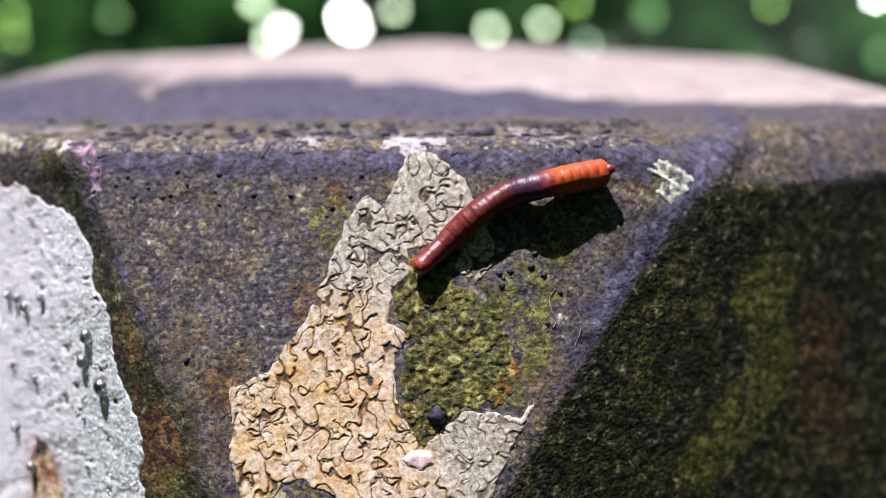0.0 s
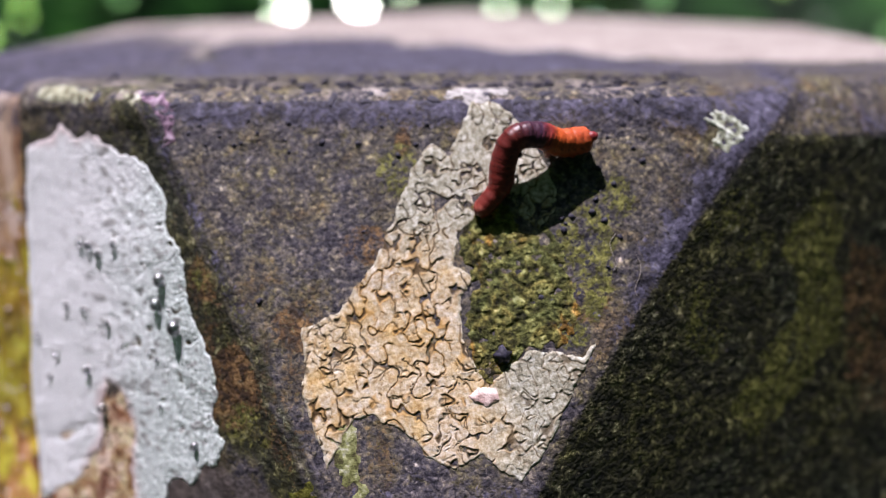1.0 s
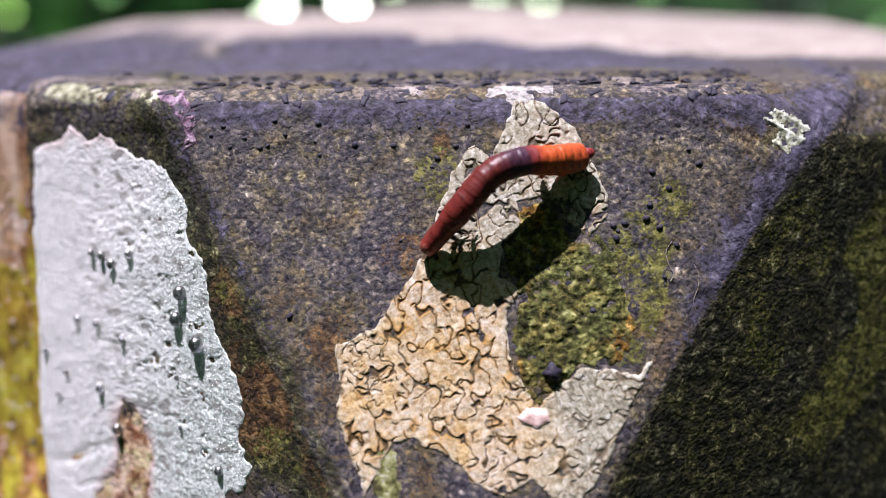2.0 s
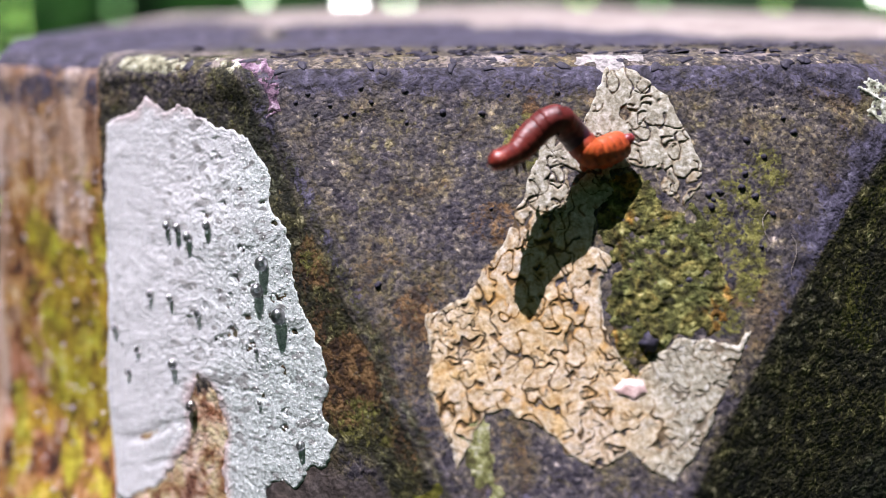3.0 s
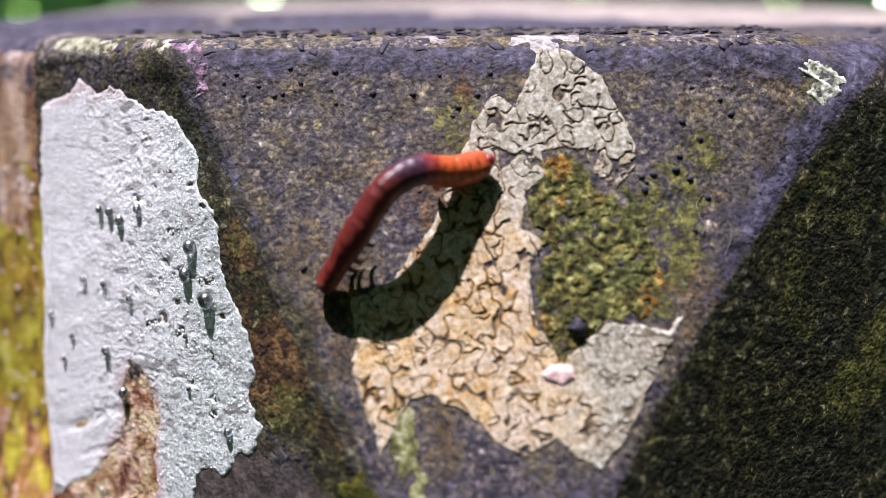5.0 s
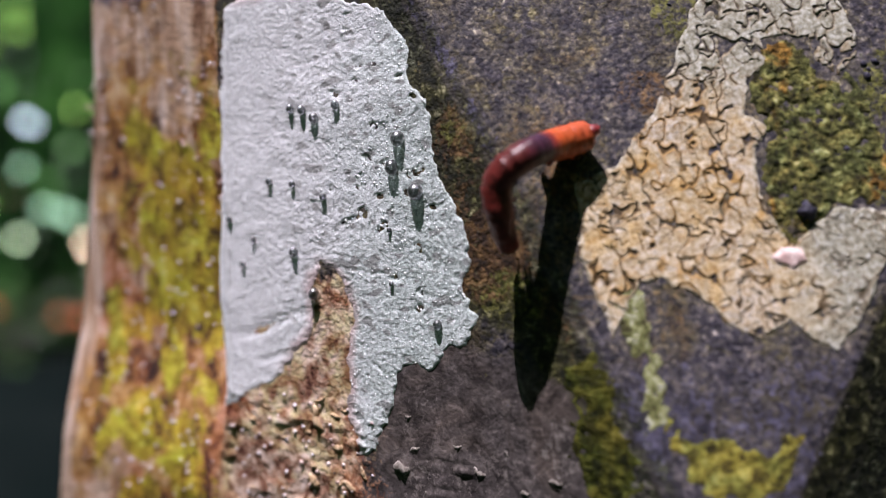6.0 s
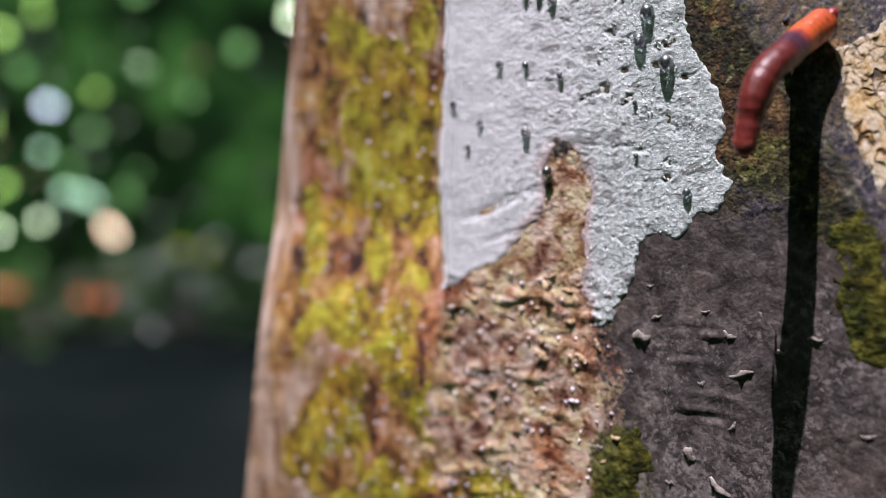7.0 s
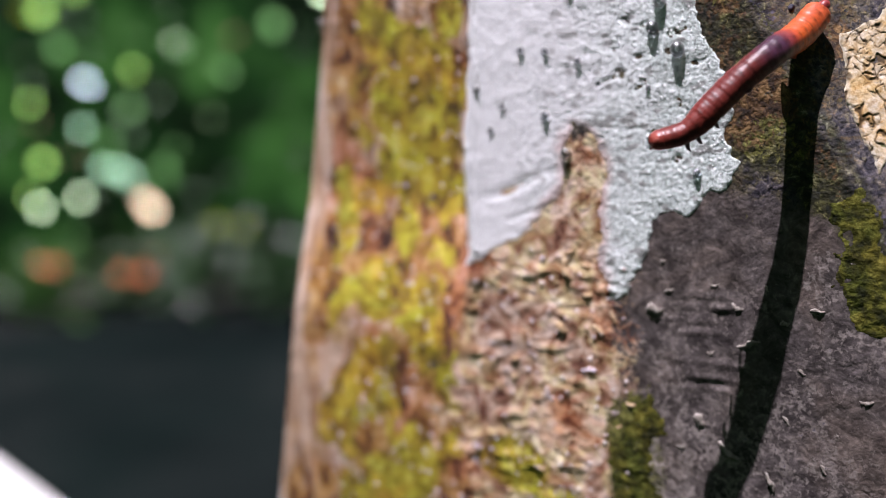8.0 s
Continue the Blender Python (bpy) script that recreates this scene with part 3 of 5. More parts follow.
    def spot(cx, cz, rx, rz, rag=0.5):
        return smooth(1.15, 0.75, np.hypot((x - cx) / rx, (z - cz) / rz) + rag * n2 + 0.3 * n1)

    def spots(rows):
        return np.maximum.reduce([spot(*row) for row in rows])

    streaks = fbm(x, z * 0.10, y * 0, 0.30, 3, 81)
    outer = smooth(0.42, 0.12, from_edge + 0.3 * n2)
    lower = on_l * smooth(-2.0, -2.5, z + 0.25 * n1) * ~top
    band = on_l * smooth(-3.7, -3.0, x + 0.1 * n2) * smooth(2.3, 1.4, z) * smooth(-1.5, -0.7, z + 0.5 * n1) * ~top
    rust = np.maximum.reduce([
        on_r * 0.55 * spots([(4.1, 0.3, 0.5, 0.9, 0.8), (4.3, -0.6, 0.5, 0.6, 0.8)]),
        band * (0.06 + 0.46 * smooth(-0.1, 0.3, n2 + 0.5 * n3)), band * spots([(-2.62, -0.40, 0.35, 0.45), (-2.95, 0.70, 0.2, 0.25)]) * 0.75,
        on_c * 0.55 * spots([(0.80, 0.50, 0.34, 0.26), (-2.03, 0.22, 0.22, 0.20), (-1.35, 1.05, 0.35, 0.22)]), on_c * 0.75 * spot(-0.99, 2.01, 0.11, 0.18), on_c * smooth(0.10, 0.4, n3) * 0.28])
    patches = spots([(-6.63, -2.64, 0.34, 0.40), (-7.12, -1.63, 0.17, 0.60), (-6.28, -1.65, 0.16, 0.60), (-6.34, -0.28, 0.42, 0.75), (-5.83, -0.40, 0.26, 0.95), (-6.15, -4.80, 0.34, 0.50), (-6.55, -5.0, 0.34, 0.35), (-6.0, -3.1, 0.25, 0.5)])
    moss = np.maximum.reduce([
        strip * 0.85 * patches * smooth(2.4, 1.2, z), strip * 0.85 * smooth(-0.08, 0.25, n2 + 0.5 * n1) * (1 - outer) * smooth(2.2, 0.6, z) * smooth(0.35, 0.6, from_edge),
        on_l * spots([(-4.85, -4.45, 0.45, 0.33), (-4.4, -4.85, 0.3, 0.3)]) * 0.8 * ~top])
    olive = np.maximum.reduce([
        on_r * 0.72 * spots([(3.35, 0.75, 0.40, 0.50, 0.9), (3.45, 0.15, 0.45, 0.60, 0.9), (3.1, -0.35, 0.40, 0.50, 0.9), (2.75, -0.8, 0.3, 0.35, 0.9)]), on_r * 0.50 * spots([(2.4, 1.0, 0.4, 0.4, 0.9), (2.1, 0.2, 0.25, 0.4, 0.9)]), on_l * ~top * 0.8 * spot(-3.65, -4.1, 0.32, 0.75, 0.35),
        band * 0.48 * spots([(-2.45, -0.75, 0.35, 0.3), (-2.96, 0.73, 0.16, 0.2), (-3.05, 1.6, 0.2, 0.3)]), on_l * ~top * smooth(1.75, 2.05, z + 0.1 * n2) * smooth(-5.4, -5.2, x) * 0.20,
        on_c * 0.62 * spots([(0.75, 1.0, 0.3, 0.35, 0.8), (0.85, 0.6, 0.3, 0.4, 0.8), (0.62, 0.2, 0.25, 0.2, 0.8)]), on_c * 0.48 * spots([(1.05, 1.45, 0.3, 0.25), (-1.0, 1.75, 0.3, 0.35), (0.2, 2.35, 0.35, 0.12), (-2.0, 2.3, 0.35, 0.1)])])
    edge = 0.55 * n1 + 0.25 * n2
    crumb = on_l * smooth(-6.0, -5.35, x + edge) * smooth(-3.45, -3.75, x + 0.4 * edge + 0.04 * (z + 3)) * smooth(-0.55, -0.75, z + 0.10 * n2) * 1.05 * ~top
    crumb = crumb * (1 - 0.55 * smooth(-4.05, -3.75, x + 0.2 * n2)) * (1 - 0.38 * smooth(-1.8, -1.2, z))
    pale = np.maximum.reduce([strip * outer * 0.85, strip * smooth(0.8, 1.8, z) * (0.62 + 0.9 * streaks), strip * smooth(0.2, 0.45, n1 - 0.3 * n2) * 0.6])
    # pale patches; the back of the top is painted as if sunlit
    cream = np.maximum.reduce([on_l * ~top * smooth(-3.75, -3.4, x) * smooth(-1.3, -1.9, z + 0.2 * n1) * (0.36 + 0.25 * n1), (on_l * smooth(2.42, 2.52, z + 0.05 * n2)) * (0.34 + 0.6 * n2) * smooth(-5.5, -5.3, x), top * smooth(5.6, 6.7, y + 1.4 * n1 + 0.55 * x) * 1.1, top * smooth(2.2, 1.5, y) * (0.27 + 0.5 * n2), top * 0.22 * smooth(0.12, 0.4, n1 + 0.3 * n2 - 0.05 * x) * smooth(1.2, 1.8, y) * smooth(0.5, -1.5, x)])
    # dark concrete, with shade of right face, left arris and rim painted in
    dark = np.maximum.reduce([on_r * smooth(2.14, 1.98, z + 0.06 * n2), on_l * smooth(-3.9, -3.3, x + 0.2 * n1) * smooth(-1.2, -1.9, z) * (0.5 * n2),
                              on_l * smooth(0.46, 0.05, gap_l + 0.15 * n2) * 0.95, on_c * smooth(0.16, 0.0, gap_l + 0.06 * n2) * 0.75, on_l * smooth(2.3, 2.1, z) * smooth(-3.0, -3.6, x) * smooth(1.6, 2.0, z) * 0.55, band * 0.9])
    algae_and_shade = np.maximum(algae_and_shade, strip * smooth(2.05, 2.3, z + 0.08 * n2) * 0.55)
    cover(ob, "zone", np.stack([strip * 1.05, crumb, olive, np.ones(len(x))], 1))
    one = np.ones(len(x))
    algae_and_shade = algae_and_shade * (1 - np.clip(cream, 0, 1))
    cover(ob, "growth", np.stack([algae_and_shade, rust, moss, one], 1))
    slate = on_l * ~top * smooth(-4.3, -3.7, x + 0.4 * n1) * smooth(-0.9, -1.7, z + 0.3 * n1)
    cover(ob, "ground", np.stack([pale, cream, dark, slate], 1))
    tagged(ob, "weathered six-sided concrete post with chamfered corner, algae stains and painted-in shade", "post")
    return ob


POST = build_post()


# ---- lichens and mosses on the post ----
def crust(name, outline, thick, step, material, label, category="lichen", ragged=0.06, relief=None, tint=None, kind="", taper=0.06, lobes=(), lobe_of=None, crumbly=0.02):
    """A growth that hugs the post inside an outline of x, z in centimetres and sinks into it at its rim."""
    pts = np.array(outline, float)
    lo, hi = pts.min(0) - 0.15, pts.max(0) + 0.15
    gx, gz = np.arange(lo[0], hi[0], step), np.arange(lo[1], hi[1], step)
    px, pz = np.meshgrid(gx, gz)
    seed = sum(ord(ch) for ch in label)
    wx = px + ragged * fbm(px, px * 0, pz, 0.35, 4, seed)
    wz = pz + ragged * fbm(px, px * 0 + 4, pz, 0.35, 4, seed + 7)
    inside = outline_depth(wx, wz, outline) + crumbly * fbm(px, px * 0, pz, 0.07, 2, seed + 11)
    pz = np.minimum(pz, top_z(px) - 0.002)
    y = front(px, pz)
    height = thick * smooth(-taper * 0.3, taper, inside) - 0.02 * smooth(0.02, -0.02, inside)
    extra = relief(px, pz, inside) if relief else 0 * px
    y = y - height - extra * smooth(0, taper, inside)
    verts = np.stack([px, y, pz], -1).reshape(-1, 3)
    keep = (inside > -1.6 * step).ravel()
    faces = grid_faces(len(gz), len(gx), keep)
    which = np.zeros(len(faces), int) if lobe_of is None else lobe_of(*verts[faces].mean(1)[:, (0, 2)].T)
    colours = tint(px, pz, inside).reshape(-1, 4) if tint else None
    whole = None
    for n, (part_name, part_label) in enumerate([(name, label), *lobes]):
        mine = faces[which == n]
        used = np.unique(mine)
        remap = np.full(len(verts), -1)
        remap[used] = np.arange(len(used))
        ob = mesh_ob(part_name, verts[used], remap[mine], material, whole)
        if tint:
            cover(ob, "growth", colours[used])
        if whole is None:
            whole = tagged(ob, label, category, kind=kind)
        else:
            tagged(ob, part_label)
    return whole


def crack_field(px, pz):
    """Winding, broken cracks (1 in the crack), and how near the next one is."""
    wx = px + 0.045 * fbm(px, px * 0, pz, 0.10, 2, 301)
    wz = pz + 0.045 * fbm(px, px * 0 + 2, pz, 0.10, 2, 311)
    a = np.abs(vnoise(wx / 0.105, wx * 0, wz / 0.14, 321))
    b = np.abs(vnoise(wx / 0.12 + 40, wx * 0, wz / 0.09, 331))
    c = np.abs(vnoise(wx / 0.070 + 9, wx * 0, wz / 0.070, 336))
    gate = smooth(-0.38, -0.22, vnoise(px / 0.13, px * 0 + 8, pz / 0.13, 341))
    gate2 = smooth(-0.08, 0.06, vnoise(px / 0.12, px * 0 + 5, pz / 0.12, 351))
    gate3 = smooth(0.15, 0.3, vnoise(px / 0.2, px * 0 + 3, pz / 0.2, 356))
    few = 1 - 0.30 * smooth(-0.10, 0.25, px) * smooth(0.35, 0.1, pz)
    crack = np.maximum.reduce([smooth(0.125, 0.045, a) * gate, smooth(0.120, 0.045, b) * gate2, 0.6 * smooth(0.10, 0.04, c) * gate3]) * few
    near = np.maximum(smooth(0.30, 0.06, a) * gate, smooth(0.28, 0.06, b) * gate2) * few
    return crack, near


def crack_relief(px, pz, inside):
    crack, near = crack_field(px, pz)
    flat = 1 - 0.7 * smooth(0.9, 1.5, pz)
    return -0.017 * crack + 0.006 * near * flat + 0.008 * flat * fbm(px, px * 0, pz, 0.11, 3, 361) + 0.003 * fbm(px, px * 0, pz, 0.04, 2, 371)


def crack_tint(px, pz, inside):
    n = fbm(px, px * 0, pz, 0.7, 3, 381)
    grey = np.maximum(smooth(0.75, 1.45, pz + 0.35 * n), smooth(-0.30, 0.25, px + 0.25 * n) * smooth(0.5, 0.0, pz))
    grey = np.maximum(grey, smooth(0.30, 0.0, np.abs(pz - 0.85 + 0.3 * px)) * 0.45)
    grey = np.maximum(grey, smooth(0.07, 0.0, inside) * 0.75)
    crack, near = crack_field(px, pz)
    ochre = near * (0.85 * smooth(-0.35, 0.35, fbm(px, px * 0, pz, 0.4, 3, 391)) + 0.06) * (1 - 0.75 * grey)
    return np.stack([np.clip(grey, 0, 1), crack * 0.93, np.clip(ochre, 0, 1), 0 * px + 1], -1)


CREAM = [(-0.30, 2.42), (-0.02, 2.39), (0.25, 2.17), (0.44, 1.79), (0.57, 1.56), (0.52, 1.39), (0.37, 1.20), (0.20, 1.27), (0.09, 1.49), (-0.09, 1.53),
         (-0.31, 1.49), (-0.24, 1.24), (-0.43, 1.10), (-0.44, 0.81), (-0.25, 0.71), (-0.37, 0.52), (-0.39, 0.24), (-0.30, -0.01), (-0.11, -0.24), (0.05, -0.12),
         (0.25, 0.06), (0.53, 0.04), (0.74, -0.03), (0.91, 0.16), (0.76, -0.21), (0.51, -0.70), (0.19, -1.16), (-0.01, -1.05), (-0.19, -0.88), (-0.45, -1.03),
         (-0.70, -0.93), (-0.94, -0.69), (-1.22, -0.58), (-1.41, -0.62), (-1.63, -1.02), (-1.76, -0.76), (-1.92, -0.35), (-1.93, 0.25),
         (-1.60, 0.38), (-1.32, 0.75), (-1.07, 1.30), (-0.93, 1.74), (-0.71, 2.02), (-0.53, 1.89)]
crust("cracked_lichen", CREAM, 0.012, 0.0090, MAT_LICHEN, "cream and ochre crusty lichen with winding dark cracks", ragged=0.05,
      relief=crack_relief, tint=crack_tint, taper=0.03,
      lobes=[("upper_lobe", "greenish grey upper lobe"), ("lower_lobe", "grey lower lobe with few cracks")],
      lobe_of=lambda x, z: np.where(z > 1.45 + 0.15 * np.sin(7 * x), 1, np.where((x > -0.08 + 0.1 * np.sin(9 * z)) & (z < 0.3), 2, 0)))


def grainy(px, pz, inside):
    g = fbm(px, px * 0, pz, 0.045, 2, 401) + 1.3 * smooth(0.2, 0.6, vnoise(px / 0.036, px * 0 + 3, pz / 0.036, 402))
    fine = smooth(-5.2, -4.0, px)
    crease = smooth(0.030, 0.008, np.abs(pz + 0.62 + 0.02 * (px + 4) + 0.04 * vnoise(px * 4, px * 0, px * 0, 403))) * smooth(-4.45, -4.3, px) * smooth(-3.45, -3.7, px)
    furrow = smooth(0.09, 0.02, np.abs(pz + 1.25 - 0.42 * (px + 4.9) + 0.06 * vnoise(px * 3, px * 0, px * 0, 405))) * smooth(-5.4, -5.0, px) * smooth(-4.3, -4.5, px)
    furrow2 = smooth(0.06, 0.02, np.abs(pz + 1.62 - 0.45 * (px + 4.9) + 0.04 * vnoise(px * 3, px * 0, px * 0, 407))) * smooth(-5.1, -4.9, px) * smooth(-4.5, -4.6, px)
    pits = smooth(0.58, 0.75, vnoise(px / 0.12, px * 0, pz / 0.09, 409))
    return (0.0007 + 0.0030 * fine) * g + 0.006 * fbm(px, px * 0, pz, 0.7, 2, 411) - 0.005 * crease - 0.010 * furrow - 0.009 * furrow2 - 0.007 * pits * (0.3 + fine)


def white_tint(px, pz, inside):
    n = fbm(px, px * 0, pz, 0.5, 3, 421)
    grey = smooth(-4.7, -3.3, px + 0.5 * n - 0.25 * smooth(0.5, 2.0, pz) + 0.25 * smooth(-0.2, -1.2, pz))
    pink = 0.45 * smooth(1.85, 2.15, pz + 0.25 * n) * smooth(0.16, 0.0, inside) + 0.7 * smooth(0.16, 0.0, inside) * smooth(-0.4, -0.7, pz) * smooth(-4.9, -4.6, px) * smooth(-3.8, -4.0, px)
    pit = smooth(0.50, 0.62, vnoise(px / 0.10, px * 0, pz / 0.07, 431)) * smooth(-5.2, -4.2, px) * 0.7
    return np.stack([np.clip(grey, 0, 1), np.clip(pink, 0, 1), pit, 0 * px + 1], -1)


WHITE = [(-5.42, 1.96), (-5.05, 2.06), (-4.83, 2.24), (-4.62, 2.10), (-4.38, 2.20), (-4.20, 2.02), (-3.63, 1.81), (-3.40, 1.54), (-3.40, 1.17), (-3.22, 1.02),
         (-3.15, 0.44), (-2.95, -0.02), (-2.85, -0.32), (-2.90, -0.65), (-2.78, -0.90), (-2.88, -1.18), (-3.05, -1.22), (-3.20, -1.45), (-3.48, -1.50), (-3.55, -1.88),
         (-3.76, -2.36), (-3.95, -2.38), (-4.06, -2.00), (-4.02, -1.42), (-3.99, -0.95), (-4.14, -0.60), (-4.28, -0.58), (-4.40, -0.88), (-4.38, -1.30), (-4.64, -1.60), (-4.84, -1.86),
         (-5.20, -1.98), (-5.50, -2.20), (-5.54, -1.30), (-5.51, -0.55), (-5.44, 0.70)]
WHITE_LICHEN = crust("white_lichen", WHITE, 0.010, 0.0125, MAT_WHITE, "chalk-white crusty lichen sheet dotted with water drops", ragged=0.08, crumbly=0.035, relief=grainy, taper=0.05, tint=white_tint,
      lobes=[("granular_edge", "grey-green granular margin"), ("fringe", "pink-tinged upper fringe")],
      lobe_of=lambda x, z: np.where(z > 1.98 + 0.05 * np.sin(9 * x), 2, np.where(x > -4.05 + 0.12 * np.sin(5 * z) + 0.25 * (z > 0), 1, 0)))


def low_mossy(px, pz, inside):
    return 0.007 * fbm(px, px * 0, pz, 0.050, 2, 501) + 0.005 * fbm(px, px * 0, pz, 0.3, 2, 511)


def mossy(px, pz, inside):
    return 0.020 * fbm(px * 0.8, px * 0, pz, 0.042, 2, 501) + 0.010 * fbm(px, px * 0, pz, 0.25, 2, 511)


GREEN = [(-0.36, 1.44), (-0.09, 1.49), (0.06, 1.44), (0.20, 1.22), (0.37, 1.15), (0.66, 1.02), (0.62, 0.71), (0.72, 0.43), (0.62, 0.08),
         (0.25, 0.01), (0.05, -0.17), (-0.11, -0.28), (-0.33, -0.01), (-0.42, 0.24), (-0.29, 0.68), (-0.46, 1.05)]
crust("moss_patch", GREEN, 0.010, 0.0115, MAT_MOSS, "olive-green moss patch flecked with rust orange", "moss", 0.16, mossy, crumbly=0.085, taper=0.10,
      lobes=[("rusty_clump", "clump of moss with rust-orange flecks")], lobe_of=lambda x, z: np.where((x < -0.02 + 0.08 * np.sin(11 * z)) & (z < 0.62 + 0.1 * np.sin(9 * x)), 1, 0))
LOW_GREEN = [(-2.09, -1.30), (-1.84, -1.15), (-1.63, -1.53), (-1.46, -1.92), (-1.37, -2.25), (-1.55, -2.55), (-1.80, -2.35), (-1.95, -1.85)]
crust("moss_patch", LOW_GREEN, 0.006, 0.015, MAT_DULL_MOSS, "dull green moss under the chamfer on the post", "moss", 0.22, low_mossy, crumbly=0.08, taper=0.12,
      lobes=[("lower_clump", "clump of moss")], lobe_of=lambda x, z: np.where(z < -1.75 + 0.1 * np.sin(10 * x), 1, 0))
TIP_GREEN = [(-1.17, -1.70), (-0.98, -1.80), (-0.81, -1.75), (-0.64, -1.86), (-0.51, -1.94), (-0.36, -1.86), (-0.23, -1.75), (-0.08, -1.78), (-0.25, -2.11), (-0.53, -2.30), (-0.88, -2.24), (-1.09, -1.99)]
crust("moss_patch", TIP_GREEN, 0.006, 0.016, MAT_TIP, "yellow-green moss at the foot of the chamfer", "moss", 0.14, low_mossy, crumbly=0.06, taper=0.10,
      lobes=[("side_clump", "clump of moss")], lobe_of=lambda x, z: np.where(x < -0.92 + 0.08 * np.sin(12 * z), 1, 0))
EDGE_GREEN = [(-1.66, -0.69), (-1.51, -0.59), (-1.31, -0.68), (-1.33, -0.94), (-1.37, -1.06), (-1.28, -1.24), (-1.20, -1.47), (-1.16, -1.72), (-1.31, -1.74), (-1.41, -1.51), (-1.47, -1.28), (-1.45, -1.12), (-1.59, -1.04)]
crust("lichen_patch", EDGE_GREEN, 0.006, 0.012, MAT_EDGE, "yellowish green lichen along the chamfer's edge", "lichen", 0.14, low_mossy, crumbly=0.06, taper=0.10,
      lobes=[("lower_lobe", "paler crumbly lower lobe")], lobe_of=lambda x, z: np.where(z < -1.05 + 0.08 * np.sin(13 * x), 1, 0))
BAND = [(-5.35, 2.52), (-5.10, 2.75), (-4.60, 2.78), (-4.00, 2.72), (-3.60, 2.62), (-3.50, 2.48), (-3.90, 2.44), (-4.60, 2.46)]
crust("lichen_patch", BAND, 0.003, 0.018, MAT_GREEN_CRUST, "pale green-grey lichen on the post's rim", "lichen", 0.30, mossy)
LILAC = [(-4.00, 2.46), (-3.72, 2.56), (-3.45, 2.50), (-3.36, 2.30), (-3.30, 2.05), (-3.42, 1.95), (-3.55, 2.22), (-3.75, 2.34)]
crust("lichen_patch", LILAC, 0.005, 0.014, MAT_LILAC, "lilac-pink crumbly lichen at the chamfer's upper corner", "lichen", 0.26, mossy)
CAP_WHITE = [(-0.66, 2.50), (-0.42, 2.57), (-0.20, 2.55), (0.14, 2.57), (0.06, 2.45), (-0.12, 2.45), (-0.18, 2.34), (-0.34, 2.32), (-0.40, 2.45)]
crust("lichen_patch", CAP_WHITE, 0.004, 0.009, MAT_CHALK, "chalky white lichen fleck on the top edge", "lichen", 0.10, low_mossy, crumbly=0.03)
CORNER = [(1.99, 2.20), (2.13, 2.32), (2.32, 2.30), (2.52, 2.17), (2.46, 2.02), (2.27, 1.89), (2.11, 1.95), (2.17, 2.10)]
crust("lichen_patch", CORNER, 0.003, 0.010, MAT_CORNER, "small flaky greenish white lichen near the chamfer's corner", "lichen", 0.03, low_mossy, crumbly=0.04)
FLAKE = [(-0.36, -0.37), (-0.24, -0.27), (-0.06, -0.28), (-0.02, -0.40), (-0.12, -0.49), (-0.28, -0.45)]
crust("lichen_flake", FLAKE, 0.036, 0.012, MAT_PINK, "pale pink lichen flake on the cream crust", "lichen", 0.02)

# yellow moss tufts on the outer strip
for cx, cz, rx, rz in [(-6.63, -2.64, 0.30, 0.33), (-7.12, -1.60, 0.13, 0.50), (-6.25, -1.65, 0.12, 0.45), (-6.15, -4.80, 0.28, 0.35), (-6.55, -5.0, 0.25, 0.25), (-4.88, -4.42, 0.34, 0.26)]:
    ring = [(cx + rx * math.cos(a) * (1 + 0.25 * math.sin(3 * a + cz)), cz + rz * math.sin(a) * (1 + 0.2 * math.cos(2 * a + cx))) for a in np.linspace(0, 2 * math.pi, 14)[:-1]]
    crust("moss_tuft", ring, 0.004, 0.02, MAT_YELLOW, "bright yellow moss tuft on the post's stained side strip", "moss", 0.30, low_mossy)
LAST_GREEN = [(-3.80, -3.60), (-3.52, -3.25), (-3.42, -3.60), (-3.40, -4.20), (-3.36, -4.90), (-4.05, -4.90), (-3.98, -4.20)]
crust("moss_patch", LAST_GREEN, 0.005, 0.016, MAT_DULL_MOSS, "dull green moss low on the post's face", "moss", 0.28, low_mossy, crumbly=0.08, taper=0.12,
      lobes=[("lower_clump", "clump of moss")], lobe_of=lambda x, z: np.where(z < -4.1 + 0.1 * np.sin(10 * x), 1, 0))


# ---- small things on the post ----
def face_turn(x, z):
    """Turn that lays a thing's z axis along the outward normal at x, z."""
    e = 0.03
    dx = (front(np.array([x + e]), np.array([z]), False) - front(np.array([x - e]), np.array([z]), False))[0] / (2 * e)
    dz = (front(np.array([x]), np.array([z + e]), False) - front(np.array([x]), np.array([z - e]), False))[0] / (2 * e)
    n = Vector((dx, -1.0, dz)).normalized()
    up = Vector((0, 0, 1))
    right = up.cross(n).normalized()
    return Matrix((right, n.cross(right), n)).transposed().to_4x4()


def place_on(x, z, lift=0.0, spin=0.0):
    y = float(front(np.array([x]), np.array([z]))[0])
    turn = face_turn(x, z)
    out = turn.col[2].to_3d()
    return Matrix.Translation((Vector((x, y, z)) + out * lift) * CM) @ turn @ Matrix.Rotation(spin, 4, "Z")


